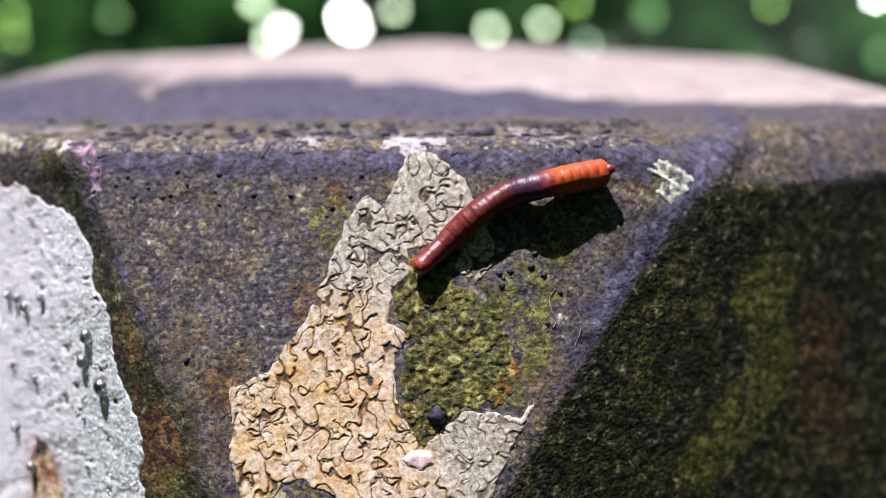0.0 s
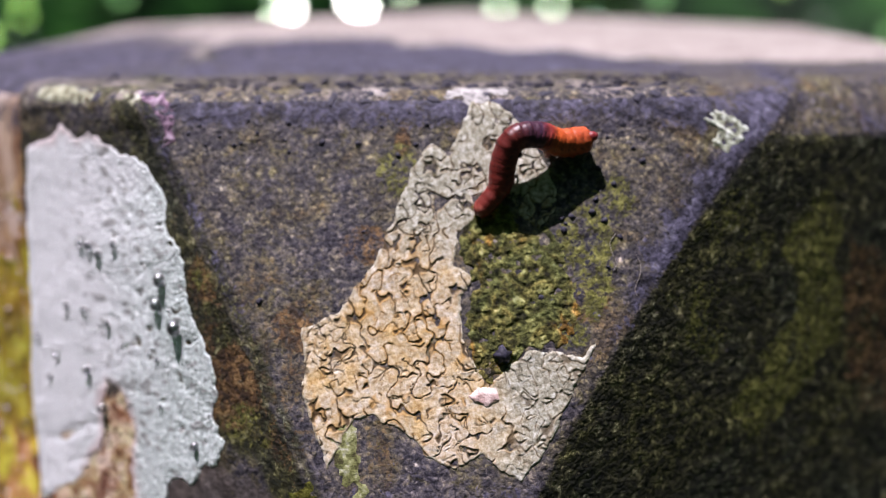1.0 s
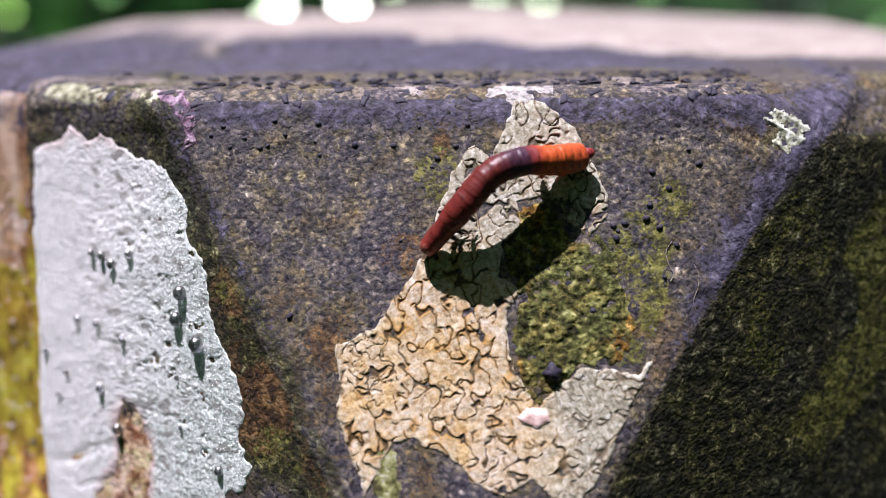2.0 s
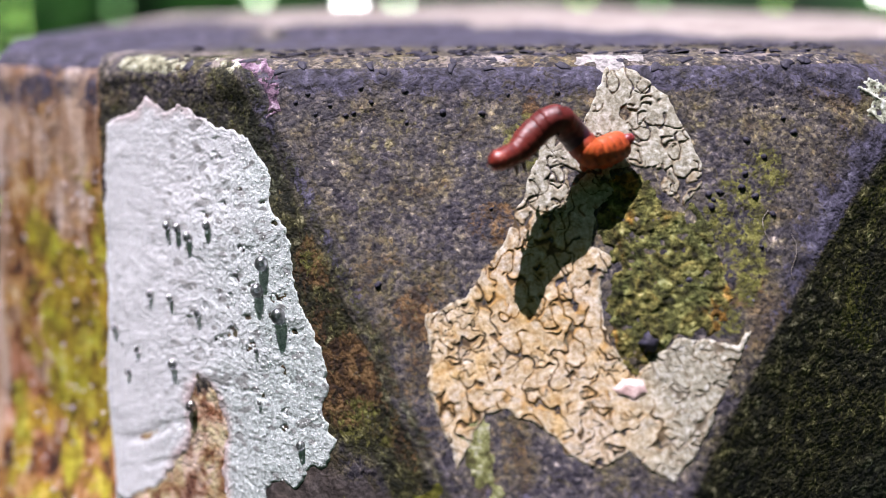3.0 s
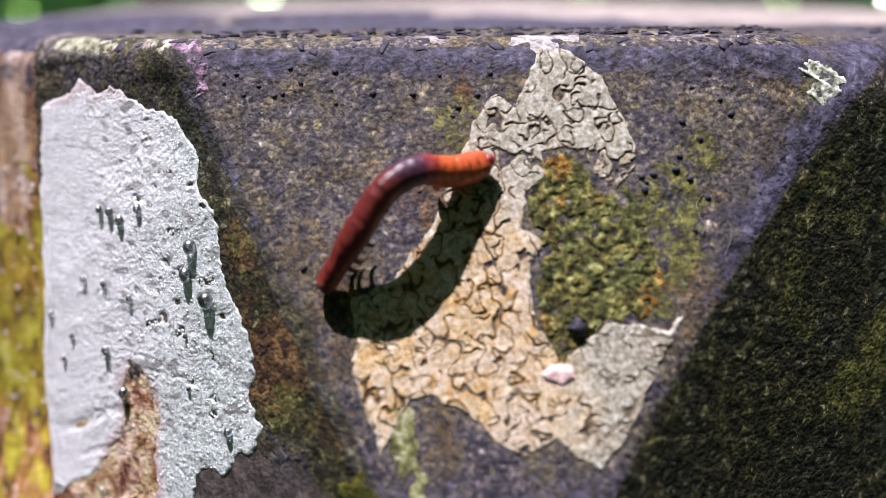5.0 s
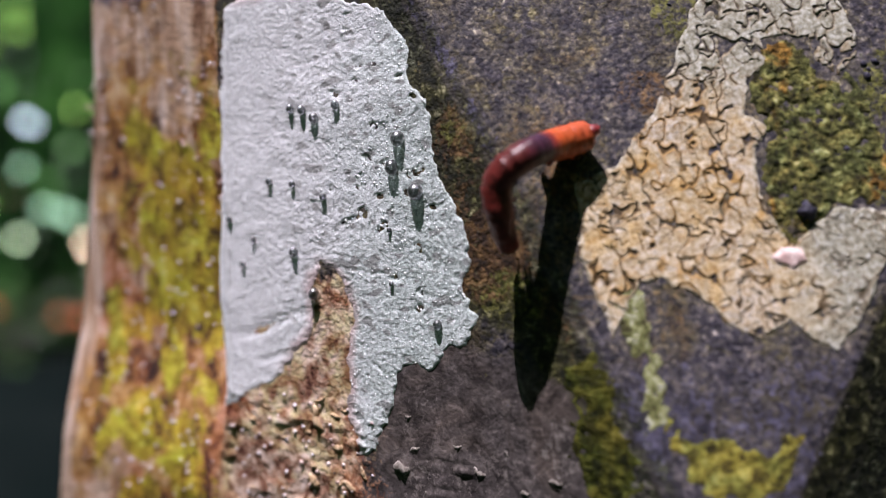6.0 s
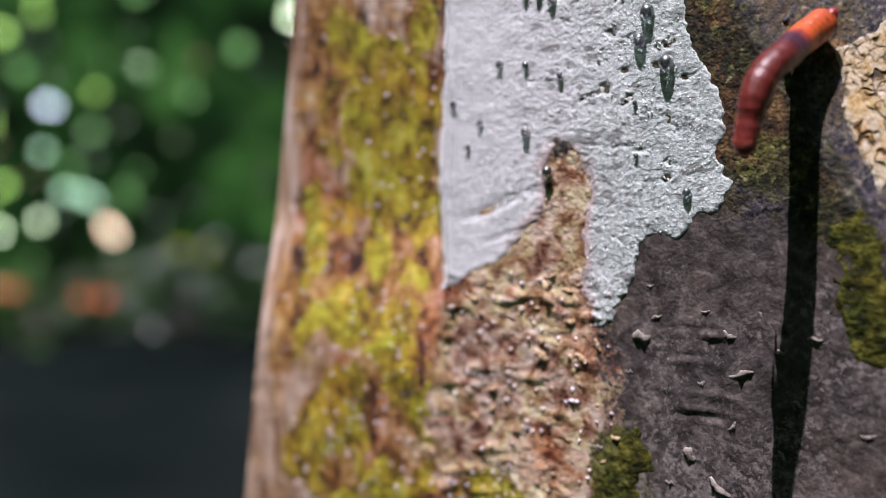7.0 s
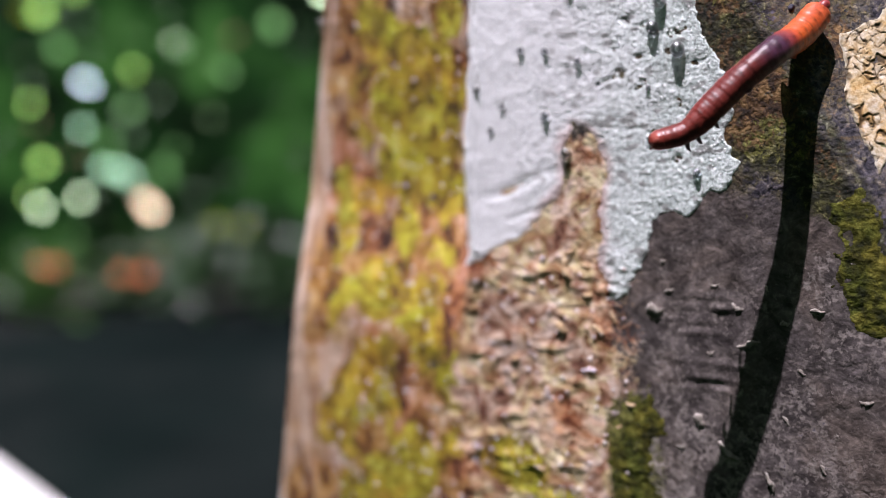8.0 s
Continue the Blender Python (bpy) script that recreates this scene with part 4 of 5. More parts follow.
def dome(name, radius, height, material, lumps=0.15, seed=0, rings=6, around=12, under=0.35):
    """A low lumpy knob, its base at z = 0."""
    verts, faces = [(0, 0, height)], []
    rnd = random.Random(seed)
    off = [rnd.uniform(1 - lumps, 1 + lumps) for _ in range(around)]
    for r in range(1, rings + 1):
        a = r / rings * (math.pi / 2 + under)
        for k in range(around):
            b = 2 * math.pi * k / around
            rad = radius * math.sin(a) * (1 + (off[k] - 1) * math.sin(a))
            verts.append((rad * math.cos(b), rad * math.sin(b), height * math.cos(a)))
    for k in range(around):
        faces.append((0, 1 + k, 1 + (k + 1) % around))
    for r in range(rings - 1):
        s = 1 + r * around
        faces += [(s + k, s + around + k, s + around + (k + 1) % around, s + (k + 1) % around) for k in range(around)]
    s = 1 + (rings - 1) * around
    faces.append(tuple(s + k for k in range(around)))
    return mesh_ob(name, verts, faces, material)


KNOBS = [(-3.16, 2.12), (-2.97, 2.01), (-2.84, 2.09), (-2.56, 2.25), (-2.46, 2.12), (-2.69, 2.00), (-2.15, 2.22), (-2.18, 2.05), (-2.13, 1.93), (-1.80, 2.02),
         (-1.44, 2.01), (-1.36, 1.15), (-1.03, 1.89), (-0.86, 2.00), (-2.36, 0.49), (0.58, 1.27), (0.68, 1.29), (0.62, 1.22), (1.03, 0.81), (1.15, 1.09),
         (0.60, 1.16), (0.92, 1.45), (0.88, 1.33), (1.00, 1.25), (0.37, 0.53), (0.48, 0.50), (-1.08, 1.81), (1.30, 1.95), (1.05, 2.06), (1.39, 1.82), (1.10, 1.60), (0.95, 1.75), (-0.75, 2.20), (-1.20, 2.18), (-2.62, 2.02), (-3.05, 2.20)]
knob_kinds = [dome("knob", 0.040, 0.034, MAT_BUMP, 0.25, n, 5, 10) for n in range(3)]
rnd = random.Random(7)
for n, (kx, kz) in enumerate(KNOBS):
    src = knob_kinds[n % 3]
    size = rnd.uniform(0.48, 0.95)
    m = place_on(kx, kz, -0.004, rnd.uniform(0, 6))
    if n < 3:
        ob = src
        ob.matrix_basis = m
    else:
        ob = copy_thing(src, m)
    ob.scale = (size, size * rnd.uniform(0.8, 1.1), size)
    ob.parent = POST
# the flatter dark plates on the shoulder of the top edge
plate_kinds = [dome("plate", 0.042, 0.015, MAT_BUMP, 0.45, 20 + n, 4, 9) for n in range(3)]
made = 0
while made < 300:
    px = rnd.uniform(-3.4, 2.2) if made % 6 else rnd.uniform(-4.6, 3.4)
    zt = float(top_z(np.array([px]))[0])
    v = rnd.random() ** 0.8
    size = rnd.uniform(0.45, 1.25)
    if v < 0.32:
        m = place_on(px, zt - 0.16 * (1 - v / 0.32) - 0.005, -0.004, rnd.uniform(0, 6))
    else:
        yb = float(edge_y(np.array([px]))[0]) + float(rolled(np.array([px]))[0]) + (v - 0.32) * 1.4
        y0 = float(front(np.array([px]), np.array([zt - 0.001]))[0])
        m = Matrix.Translation(Vector((px, yb, zt + 0.20 * (yb - y0) + 0.004)) * CM) @ Euler((0.18, 0, rnd.uniform(0, 6))).to_matrix().to_4x4()
    src = plate_kinds[made % 3]
    if made < 3:
        ob = src
        ob.matrix_basis = m
    else:
        ob = copy_thing(src, m)
    ob.scale = (size * rnd.uniform(0.9, 1.7), size * 0.9, size)
    ob.parent = POST
    made += 1
ob = dome("knob", 0.085, 0.10, MAT_BUMP, 0.3, 40, 8, 16)
ob.matrix_basis = place_on(0.0, 0.0, -0.01)
ob.parent = POST
tagged(ob, "larger purplish black knob")

# water drops
DROPS = [(-4.61, 0.94, 0.050), (-4.48, 0.92, 0.055), (-4.35, 0.84, 0.062), (-4.12, 0.96, 0.055), (-3.49, 0.63, 0.085), (-3.55, 0.37, 0.080), (-3.32, 0.15, 0.092),
         (-4.59, -0.48, 0.062), (-4.37, -0.88, 0.072), (-4.26, 0.08, 0.045), (-4.60, 0.20, 0.042), (-4.86, 0.22, 0.045), (-5.35, -0.18, 0.045), (-5.06, -0.38, 0.040),
         (-5.19, -0.64, 0.040), (-3.58, -0.21, 0.030), (-3.12, -1.05, 0.055), (-3.56, -0.71, 0.030)]
drop = dome("water_drop", 1.0, 1.08, MAT_WATER, 0.03, 3, 22, 32, 0.70)
for n, (dx, dz, r) in enumerate(DROPS):
    r *= 0.78
    m = place_on(dx, dz, 0.010 + 0.22 * r)
    ob = drop if n == 0 else copy_thing(drop, m)
    ob.matrix_basis = m
    ob.scale = (r, r * 1.12, r)
    tagged(ob, "clear water drop clinging to the white lichen" if r > 0.036 else "tiny clear water bead on the white lichen", "water drop", "water drops on the white lichen")


def chip(name, length, thick, bend, material, seed):
    """A small bent, knobbly rod lying on its side."""
    r = random.Random(seed)
    verts, faces, ring, n = [], [], 8, 9
    for i in range(n):
        u = i / (n - 1)
        a = (u - 0.5) * bend
        cx, cy = (length / bend * math.sin(a), length / bend * (1 - math.cos(a)))
        cy += length * 0.07 * math.sin(6 * u + 2 * seed)
        rad = thick * (0.25 + 0.75 * math.sin(math.pi * (0.1 + 0.8 * u))) * r.uniform(0.8, 1.2)
        for k in range(ring):
            b = 2 * math.pi * k / ring
            q = rad * r.uniform(0.7, 1.3)
            verts.append((cx - q * math.cos(b) * math.sin(a), cy + q * math.cos(b) * math.cos(a), q * math.sin(b) * 0.9))
    for i in range(n - 1):
        faces += [(i * ring + k, i * ring + (k + 1) % ring, (i + 1) * ring + (k + 1) % ring, (i + 1) * ring + k) for k in range(ring)]
    faces += [tuple(range(ring))[::-1], tuple((n - 1) * ring + k for k in range(ring))]
    return mesh_ob(name, verts, faces, material)


def scatter_chips(sources, spots, label, group, lo, hi):
    for n, (cx, cz) in enumerate(spots):
        m = place_on(cx, cz, -0.008, rnd.uniform(-1.2, 0.9))
        src = sources[n % len(sources)]
        if n < len(sources):
            ob = src
            ob.matrix_basis = m
        else:
            ob = copy_thing(src, m)
        s = rnd.uniform(lo, hi) * (1.5 if n < 8 else 0.8)
        ob.scale = (s * rnd.uniform(0.7, 1.3), s * rnd.uniform(0.7, 1.3), s)
        tagged(ob, label, "lichen chip", group)


grey = [chip("lichen_chip", 0.15, 0.030, 0.25 + 0.30 * n, MAT_GREY_CHIP, n) for n in range(3)]
scatter_chips(grey, [(-2.51, -2.13), (-2.96, -2.83), (-2.64, -2.70), (-3.48, -2.46), (-2.79, -3.81), (-2.42, -4.04), (-3.04, -3.54), (-3.42, -1.95), (-3.58, -2.82),
                     (-2.2, -2.9), (-2.75, -2.35), (-3.25, -2.65), (-2.35, -2.45), (-2.7, -3.2), (-3.2, -3.85), (-2.1, -2.3), (-1.9, -3.45), (-2.6, -4.4), (-3.35, -2.25), (-2.05, -4.3), (-3.3, -3.2), (-2.3, -3.4), (-2.95, -2.15), (-3.15, -4.4), (-2.0, -3.8), (-1.7, -3.1)],
              "small pale grey crooked lichen chip on dark concrete", "grey chips", 0.35, 1.05)
buff = [chip("lichen_chip", 0.13, 0.028, 0.8 + 0.6 * n, MAT_CHIP, 10 + n) for n in range(3)]
spots = [(-5.14, -2.25), (-4.74, -2.40), (-4.14, -2.41), (-5.16, -3.27), (-4.91, -3.43), (-4.42, -2.80), (-4.37, -2.13), (-3.69, -3.51), (-4.03, -2.76), (-4.30, -3.09), (-3.86, -3.21)]
while len(spots) < 62:
    cx, cz = rnd.uniform(-5.3, -3.8), rnd.uniform(-4.9, -1.9)
    if cx < -3.75 - 0.2 * (cz + 3) * (cz > -3):
        spots.append((cx, cz))
scatter_chips(buff, spots, "small buff-coloured lichen chip on the rusty face", "buff chips", 0.45, 1.35)


def scatter_grains(name, label, spots, lo, hi, material, parent):
    """Fine grit as one mesh on the post's surface."""
    verts, faces = [], []
    r = random.Random(len(spots))
    for gx, gz in spots:
        m = place_on(gx, gz, 0.0 if parent is POST else 0.005, r.uniform(0, 6))
        size = r.uniform(lo, hi) * CM
        i = len(verts)
        verts.append(m @ Vector((0, 0, size)))
        for rad, h in ((0.75, 0.7), (1.0, 0.0), (0.8, -0.5)):
            verts += [m @ Vector((size * rad * r.uniform(0.8, 1.2) * math.cos(k * 1.0472), size * rad * r.uniform(0.8, 1.2) * math.sin(k * 1.0472), size * h)) for k in range(6)]
        faces += [(i, i + 1 + k, i + 1 + (k + 1) % 6) for k in range(6)]
        for ring in range(2):
            a = i + 1 + ring * 6
            faces += [(a + k, a + 6 + k, a + 6 + (k + 1) % 6, a + (k + 1) % 6) for k in range(6)]
    ob = mesh_ob(name, [v / CM for v in verts], faces, material, parent)
    tagged(ob, label, kind="stuff")


def random_spots(n, seed, x0, x1, z0, z1, keep):
    r = np.random.RandomState(seed)
    x, z = r.uniform(x0, x1, n), r.uniform(z0, z1, n)
    ok = keep(x, z)
    return list(zip(x[ok].tolist(), z[ok].tolist()))


strip_spots = random_spots(520, 31, -7.5, -5.5, -5.6, 2.2, lambda x, z: vnoise(x / 0.7, z / 0.9, 0 * x, 77) > -0.1)
strip_spots += random_spots(160, 32, -5.4, -3.7, -5.2, -1.9, lambda x, z: x > -99)
scatter_grains("grit", "pale wet grit with glints painted into its colour", strip_spots, 0.010, 0.028, MAT_GLINT_GRIT, POST)
edge_spots = random_spots(2300, 33, -5.3, -2.8, -2.3, 2.0, lambda x, z: (outline_depth(x, z, WHITE) > 0.03) & (vnoise(x / 0.25, z / 0.25, 0 * x, 78) + 1.2 * (x + 4.0) > -0.25))
scatter_grains("chalk_grit", "fine chalky grit", edge_spots, 0.005, 0.013, MAT_WHITE_GRIT, WHITE_LICHEN)


def fibre(spots, thick, label):
    """A fine pale thread that lies on the post through a few places."""
    line = crook([(fx, float(front(np.array([fx]), np.array([fz]))[0]) - 0.012, fz) for fx, fz in spots], 24)
    verts, faces, ring = [], [], 6
    for p in line:
        verts += [(p[0] + thick * math.cos(k * 1.0472), p[1] + thick * math.sin(k * 1.0472), p[2]) for k in range(ring)]
    for i in range(len(line) - 1):
        faces += [(i * ring + k, i * ring + (k + 1) % ring, (i + 1) * ring + (k + 1) % ring, (i + 1) * ring + k) for k in range(ring)]
    tagged(mesh_ob("fibre", verts, faces, MAT_GREY_CHIP), label, "fibre", "fibres on the post")


fibre([(1.11, 1.13), (1.05, 1.04), (1.07, 0.92), (1.11, 0.84), (1.08, 0.78)], 0.0032, "fine pale curled fibre on the dark concrete")
fibre([(1.30, 0.92), (1.34, 0.83), (1.33, 0.72), (1.28, 0.60), (1.30, 0.53)], 0.0028, "fine pale curled fibre by the arris")


# ---- the caterpillar ----
SEGMENTS = 22
LENGTH = 2.1


def radius_at(u):
    """Half width of the body from the tail (0) to the head (1)."""
    return 0.130 + 0.010 * math.exp(-((u - 0.12) / 0.12) ** 2) - 0.034 * max(0.0, (u - 0.72) / 0.28) ** 1.5 - 0.012 * math.exp(-((u - 0.88) / 0.05) ** 2)


def build_caterpillar():
    top = new("caterpillar")
    pieces = []
    for n in range(SEGMENTS):
        u = n / (SEGMENTS - 1)
        r, half = radius_at(u), LENGTH / (SEGMENTS - 1) * 0.5
        head, tail = n == SEGMENTS - 1, n == 0
        rings, around = 17, 24
        verts, faces, along = [], [], []
        for i in range(rings):
            w = -1 + 2 * i / (rings - 1)
            ext = 2.3 if not (head or tail) else 2.4
            s = n + w * 0.5 * ext
            r_here = radius_at(min(1.0, max(0.0, s / (SEGMENTS - 1))))
            prof = math.sqrt(max(0.0, 1 - abs(w) ** 6)) if not (head or tail) else math.sqrt(max(0.0, 1 - abs(w) ** 2.6))
            fold = 1.005 - 0.028 * abs(math.cos(math.pi * s / 1.55)) ** 5 + 0.010 * math.cos(2 * math.pi * s / 0.52)
            for k in range(around):
                b = 2 * math.pi * k / around
                q = r_here * prof * fold * (1 + 0.025 * math.sin(3 * b + 0.9 * s) + 0.012 * math.sin(7 * b + 2.1 * s))
                flat = 0.90 if math.sin(b) < 0 else 1.0
                verts.append((q * math.cos(b), q * math.sin(b) * flat, w * half * ext))
                along.append((s / (SEGMENTS - 1), 0, 0, 1))
        for i in range(rings - 1):
            faces += [(i * around + k, i * around + (k + 1) % around, (i + 1) * around + (k + 1) % around, (i + 1) * around + k) for k in range(around)]
        name = "head" if head else "body_segment"
        ob = mesh_ob(name, verts, faces, MAT_HEAD if head else MAT_SKIN, top)
        cover(ob, "along", np.clip(np.array(along), 0, 1))
        if head:
            tagged(ob, "small glossy red head capsule")
        elif n < 6:
            tagged(ob, "bright orange rear body segment")
        elif n < 10:
            tagged(ob, "dusky purple body segment")
        pieces.append(ob)

        def limb(name, points, r0, r1, material, label):
            v, f, ring = [], [], 8
            for i, (p, q) in enumerate(zip(points, np.linspace(r0, r1, len(points)))):
                for k in range(ring):
                    b = 2 * math.pi * k / ring
                    v.append((p[0] + q * math.cos(b), p[1] + q * 0.4 * math.sin(b), p[2] + q * math.sin(b)))
            for i in range(len(points) - 1):
                f += [(i * ring + k, i * ring + (k + 1) % ring, (i + 1) * ring + (k + 1) % ring, (i + 1) * ring + k) for k in range(ring)]
            f += [tuple(range(ring)), tuple((len(points) - 1) * ring + k for k in range(ring))]
            tagged(mesh_ob(name, v, f, material, ob), label)

        if n in (SEGMENTS - 3, SEGMENTS - 4, SEGMENTS - 6):
            for side in (-1, 1):
                limb("leg", [(side * 0.04, -r * 0.85, 0), (side * 0.065, -r - 0.045, 0.008), (side * 0.050, -r - 0.105, -0.006)], 0.026, 0.007, MAT_CLAW, "tiny dark pointed true leg")
        if n in (1, 4):
            for side in (-1, 1):
                limb("proleg", [(side * 0.06, -r * 0.6, 0), (side * 0.085, -r * 0.95, 0.0), (side * 0.08, -r * 1.12, -0.01)], 0.052, 0.040, MAT_ORANGE, "stout orange clasping proleg")
        if tail:
            limb("tail_flap", [(0, r * 0.35, -0.06), (0, r * 0.75, -0.10), (0, r * 0.95, -0.115)], 0.07, 0.03, MAT_FLAP, "pinkish red tail flap")
        if n == 12:
            for side in (-1, 1):
                limb("wart", [(side * r * 0.88, 0.0, 0), (side * r * 1.02, 0.0, 0), (side * r * 1.08, 0.0, 0)], 0.034, 0.012, MAT_CLAW, "black wart")
        if head:
            for side in (-1, 1):
                limb("feeler", [(side * 0.035, -r * 0.2, 0.08), (side * 0.04, -r * 0.35, 0.105), (side * 0.04, -r * 0.5, 0.115)], 0.016, 0.006, MAT_HEAD, "short red mouthpart")
    tagged(top, "red-brown looper caterpillar with orange rear on the post", "caterpillar")
    return top, pieces


CATERPILLAR, PIECES = build_caterpillar()


# ---- ground and distance ----
def build_ground():
    # tree shade is put into the near-black litter colour
    m = crusty("shade_dark_litter", [(0.3, (0.003, 0.005, 0.0055)), (0.5, (0.008, 0.0115, 0.0125)), (0.7, (0.018, 0.021, 0.022))], 0.9, [(0.4, (0.7, 0.8, 0.7)), (0.6, (1.1, 1.0, 0.9))], 1.2, 1.0, 0.02, 0.0)
    r = np.r_[0.0, np.geomspace(60, 250000, 26)]
    a = np.linspace(0, 2 * math.pi, 49)[:-1]
    verts = [(0, 0, -90)] + [(q * math.cos(b), q * math.sin(b), -90 + (4 * vnoise(np.array([q * math.cos(b) / 90]), np.array([q * math.sin(b) / 90]), np.array([0.0]), 3)[0] if q < 4000 else 0)) for q in r[1:] for b in a]
    faces = [(0, 1 + k, 1 + (k + 1) % 48) for k in range(48)]
    for i in range(len(r) - 2):
        s = 1 + i * 48
        faces += [(s + k, s + 48 + k, s + 48 + (k + 1) % 48, s + (k + 1) % 48) for k in range(48)]
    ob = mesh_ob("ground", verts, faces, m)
    tagged(ob, "forest floor with leaf litter, tree shade painted into its dark colour", "ground", kind="structure")


build_ground()


def build_block():
    """A pale block in full sun beyond the post; only a corner of its top shows."""
    m = crusty("white_limewash", [(0.3, (0.72, 0.70, 0.68)), (0.5, (0.82, 0.81, 0.79)), (0.7, (0.88, 0.87, 0.86))], 0.02, [(0.4, (0.92, 0.92, 0.90)), (0.6, (1.0, 1.0, 1.0))], 0.12, 0.85, 0.001)
    bm = bmesh.new()
    bmesh.ops.create_cube(bm, size=1.0)
    bmesh.ops.scale(bm, vec=(BLOCK_W, BLOCK_D, 0.70), verts=bm.verts)
    bmesh.ops.bevel(bm, geom=bm.edges[:], offset=0.012, segments=3, affect="EDGES")
    bmesh.ops.translate(bm, vec=(-BLOCK_W / 2, -BLOCK_D / 2, 0.35), verts=bm.verts)
    me = bpy.data.meshes.new("block")
    bm.to_mesh(me)
    bm.free()
    me.materials.append(m)
    ob = new("block", me)
    ob.matrix_world = pose(BLOCK_AT[0], BLOCK_AT[1], -0.90, 0, 0, BLOCK_TURN)
    tagged(ob, "sunlit limewashed block standing on the forest floor", "block")


BLOCK_AT, BLOCK_TURN, BLOCK_W, BLOCK_D = (-0.405, 0.493), 47, 0.30, 0.35
build_block()


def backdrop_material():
    m, nodes, links, bsdf = nodes_of("glowing_far_foliage")
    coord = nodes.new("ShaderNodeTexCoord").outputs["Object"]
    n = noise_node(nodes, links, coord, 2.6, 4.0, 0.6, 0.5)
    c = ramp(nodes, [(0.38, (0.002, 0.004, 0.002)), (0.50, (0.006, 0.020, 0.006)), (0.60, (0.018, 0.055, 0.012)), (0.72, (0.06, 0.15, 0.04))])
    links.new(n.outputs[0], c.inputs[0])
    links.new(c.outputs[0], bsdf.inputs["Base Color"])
    # emission stands in for light falling on the far leaves
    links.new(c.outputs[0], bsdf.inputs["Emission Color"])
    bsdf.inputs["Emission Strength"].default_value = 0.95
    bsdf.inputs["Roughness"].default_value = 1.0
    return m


def build_backdrop():
    """A glowing wall of far foliage all round; its unseen sides are added to block sky light."""
    verts, faces = [], []
    a, h = np.linspace(0, 2 * math.pi, 97)[:-1], np.linspace(-90, 620, 24)
    for z in h:
        for b in a:
            q = 520 + 30 * math.sin(5 * b + z * 0.01)
            verts.append((q * math.cos(b), q * math.sin(b), z))
    faces = grid_faces(len(h), len(a), wrap=True)
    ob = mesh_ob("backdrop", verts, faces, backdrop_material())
    tagged(ob, "glowing green wall of distant woodland foliage, closed all round to cut sky light", "foliage", kind="structure")
    return ob


BACKDROP = build_backdrop()


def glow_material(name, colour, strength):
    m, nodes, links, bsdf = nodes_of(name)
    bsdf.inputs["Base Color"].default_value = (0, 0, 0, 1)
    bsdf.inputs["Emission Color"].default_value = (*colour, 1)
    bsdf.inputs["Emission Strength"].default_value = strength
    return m


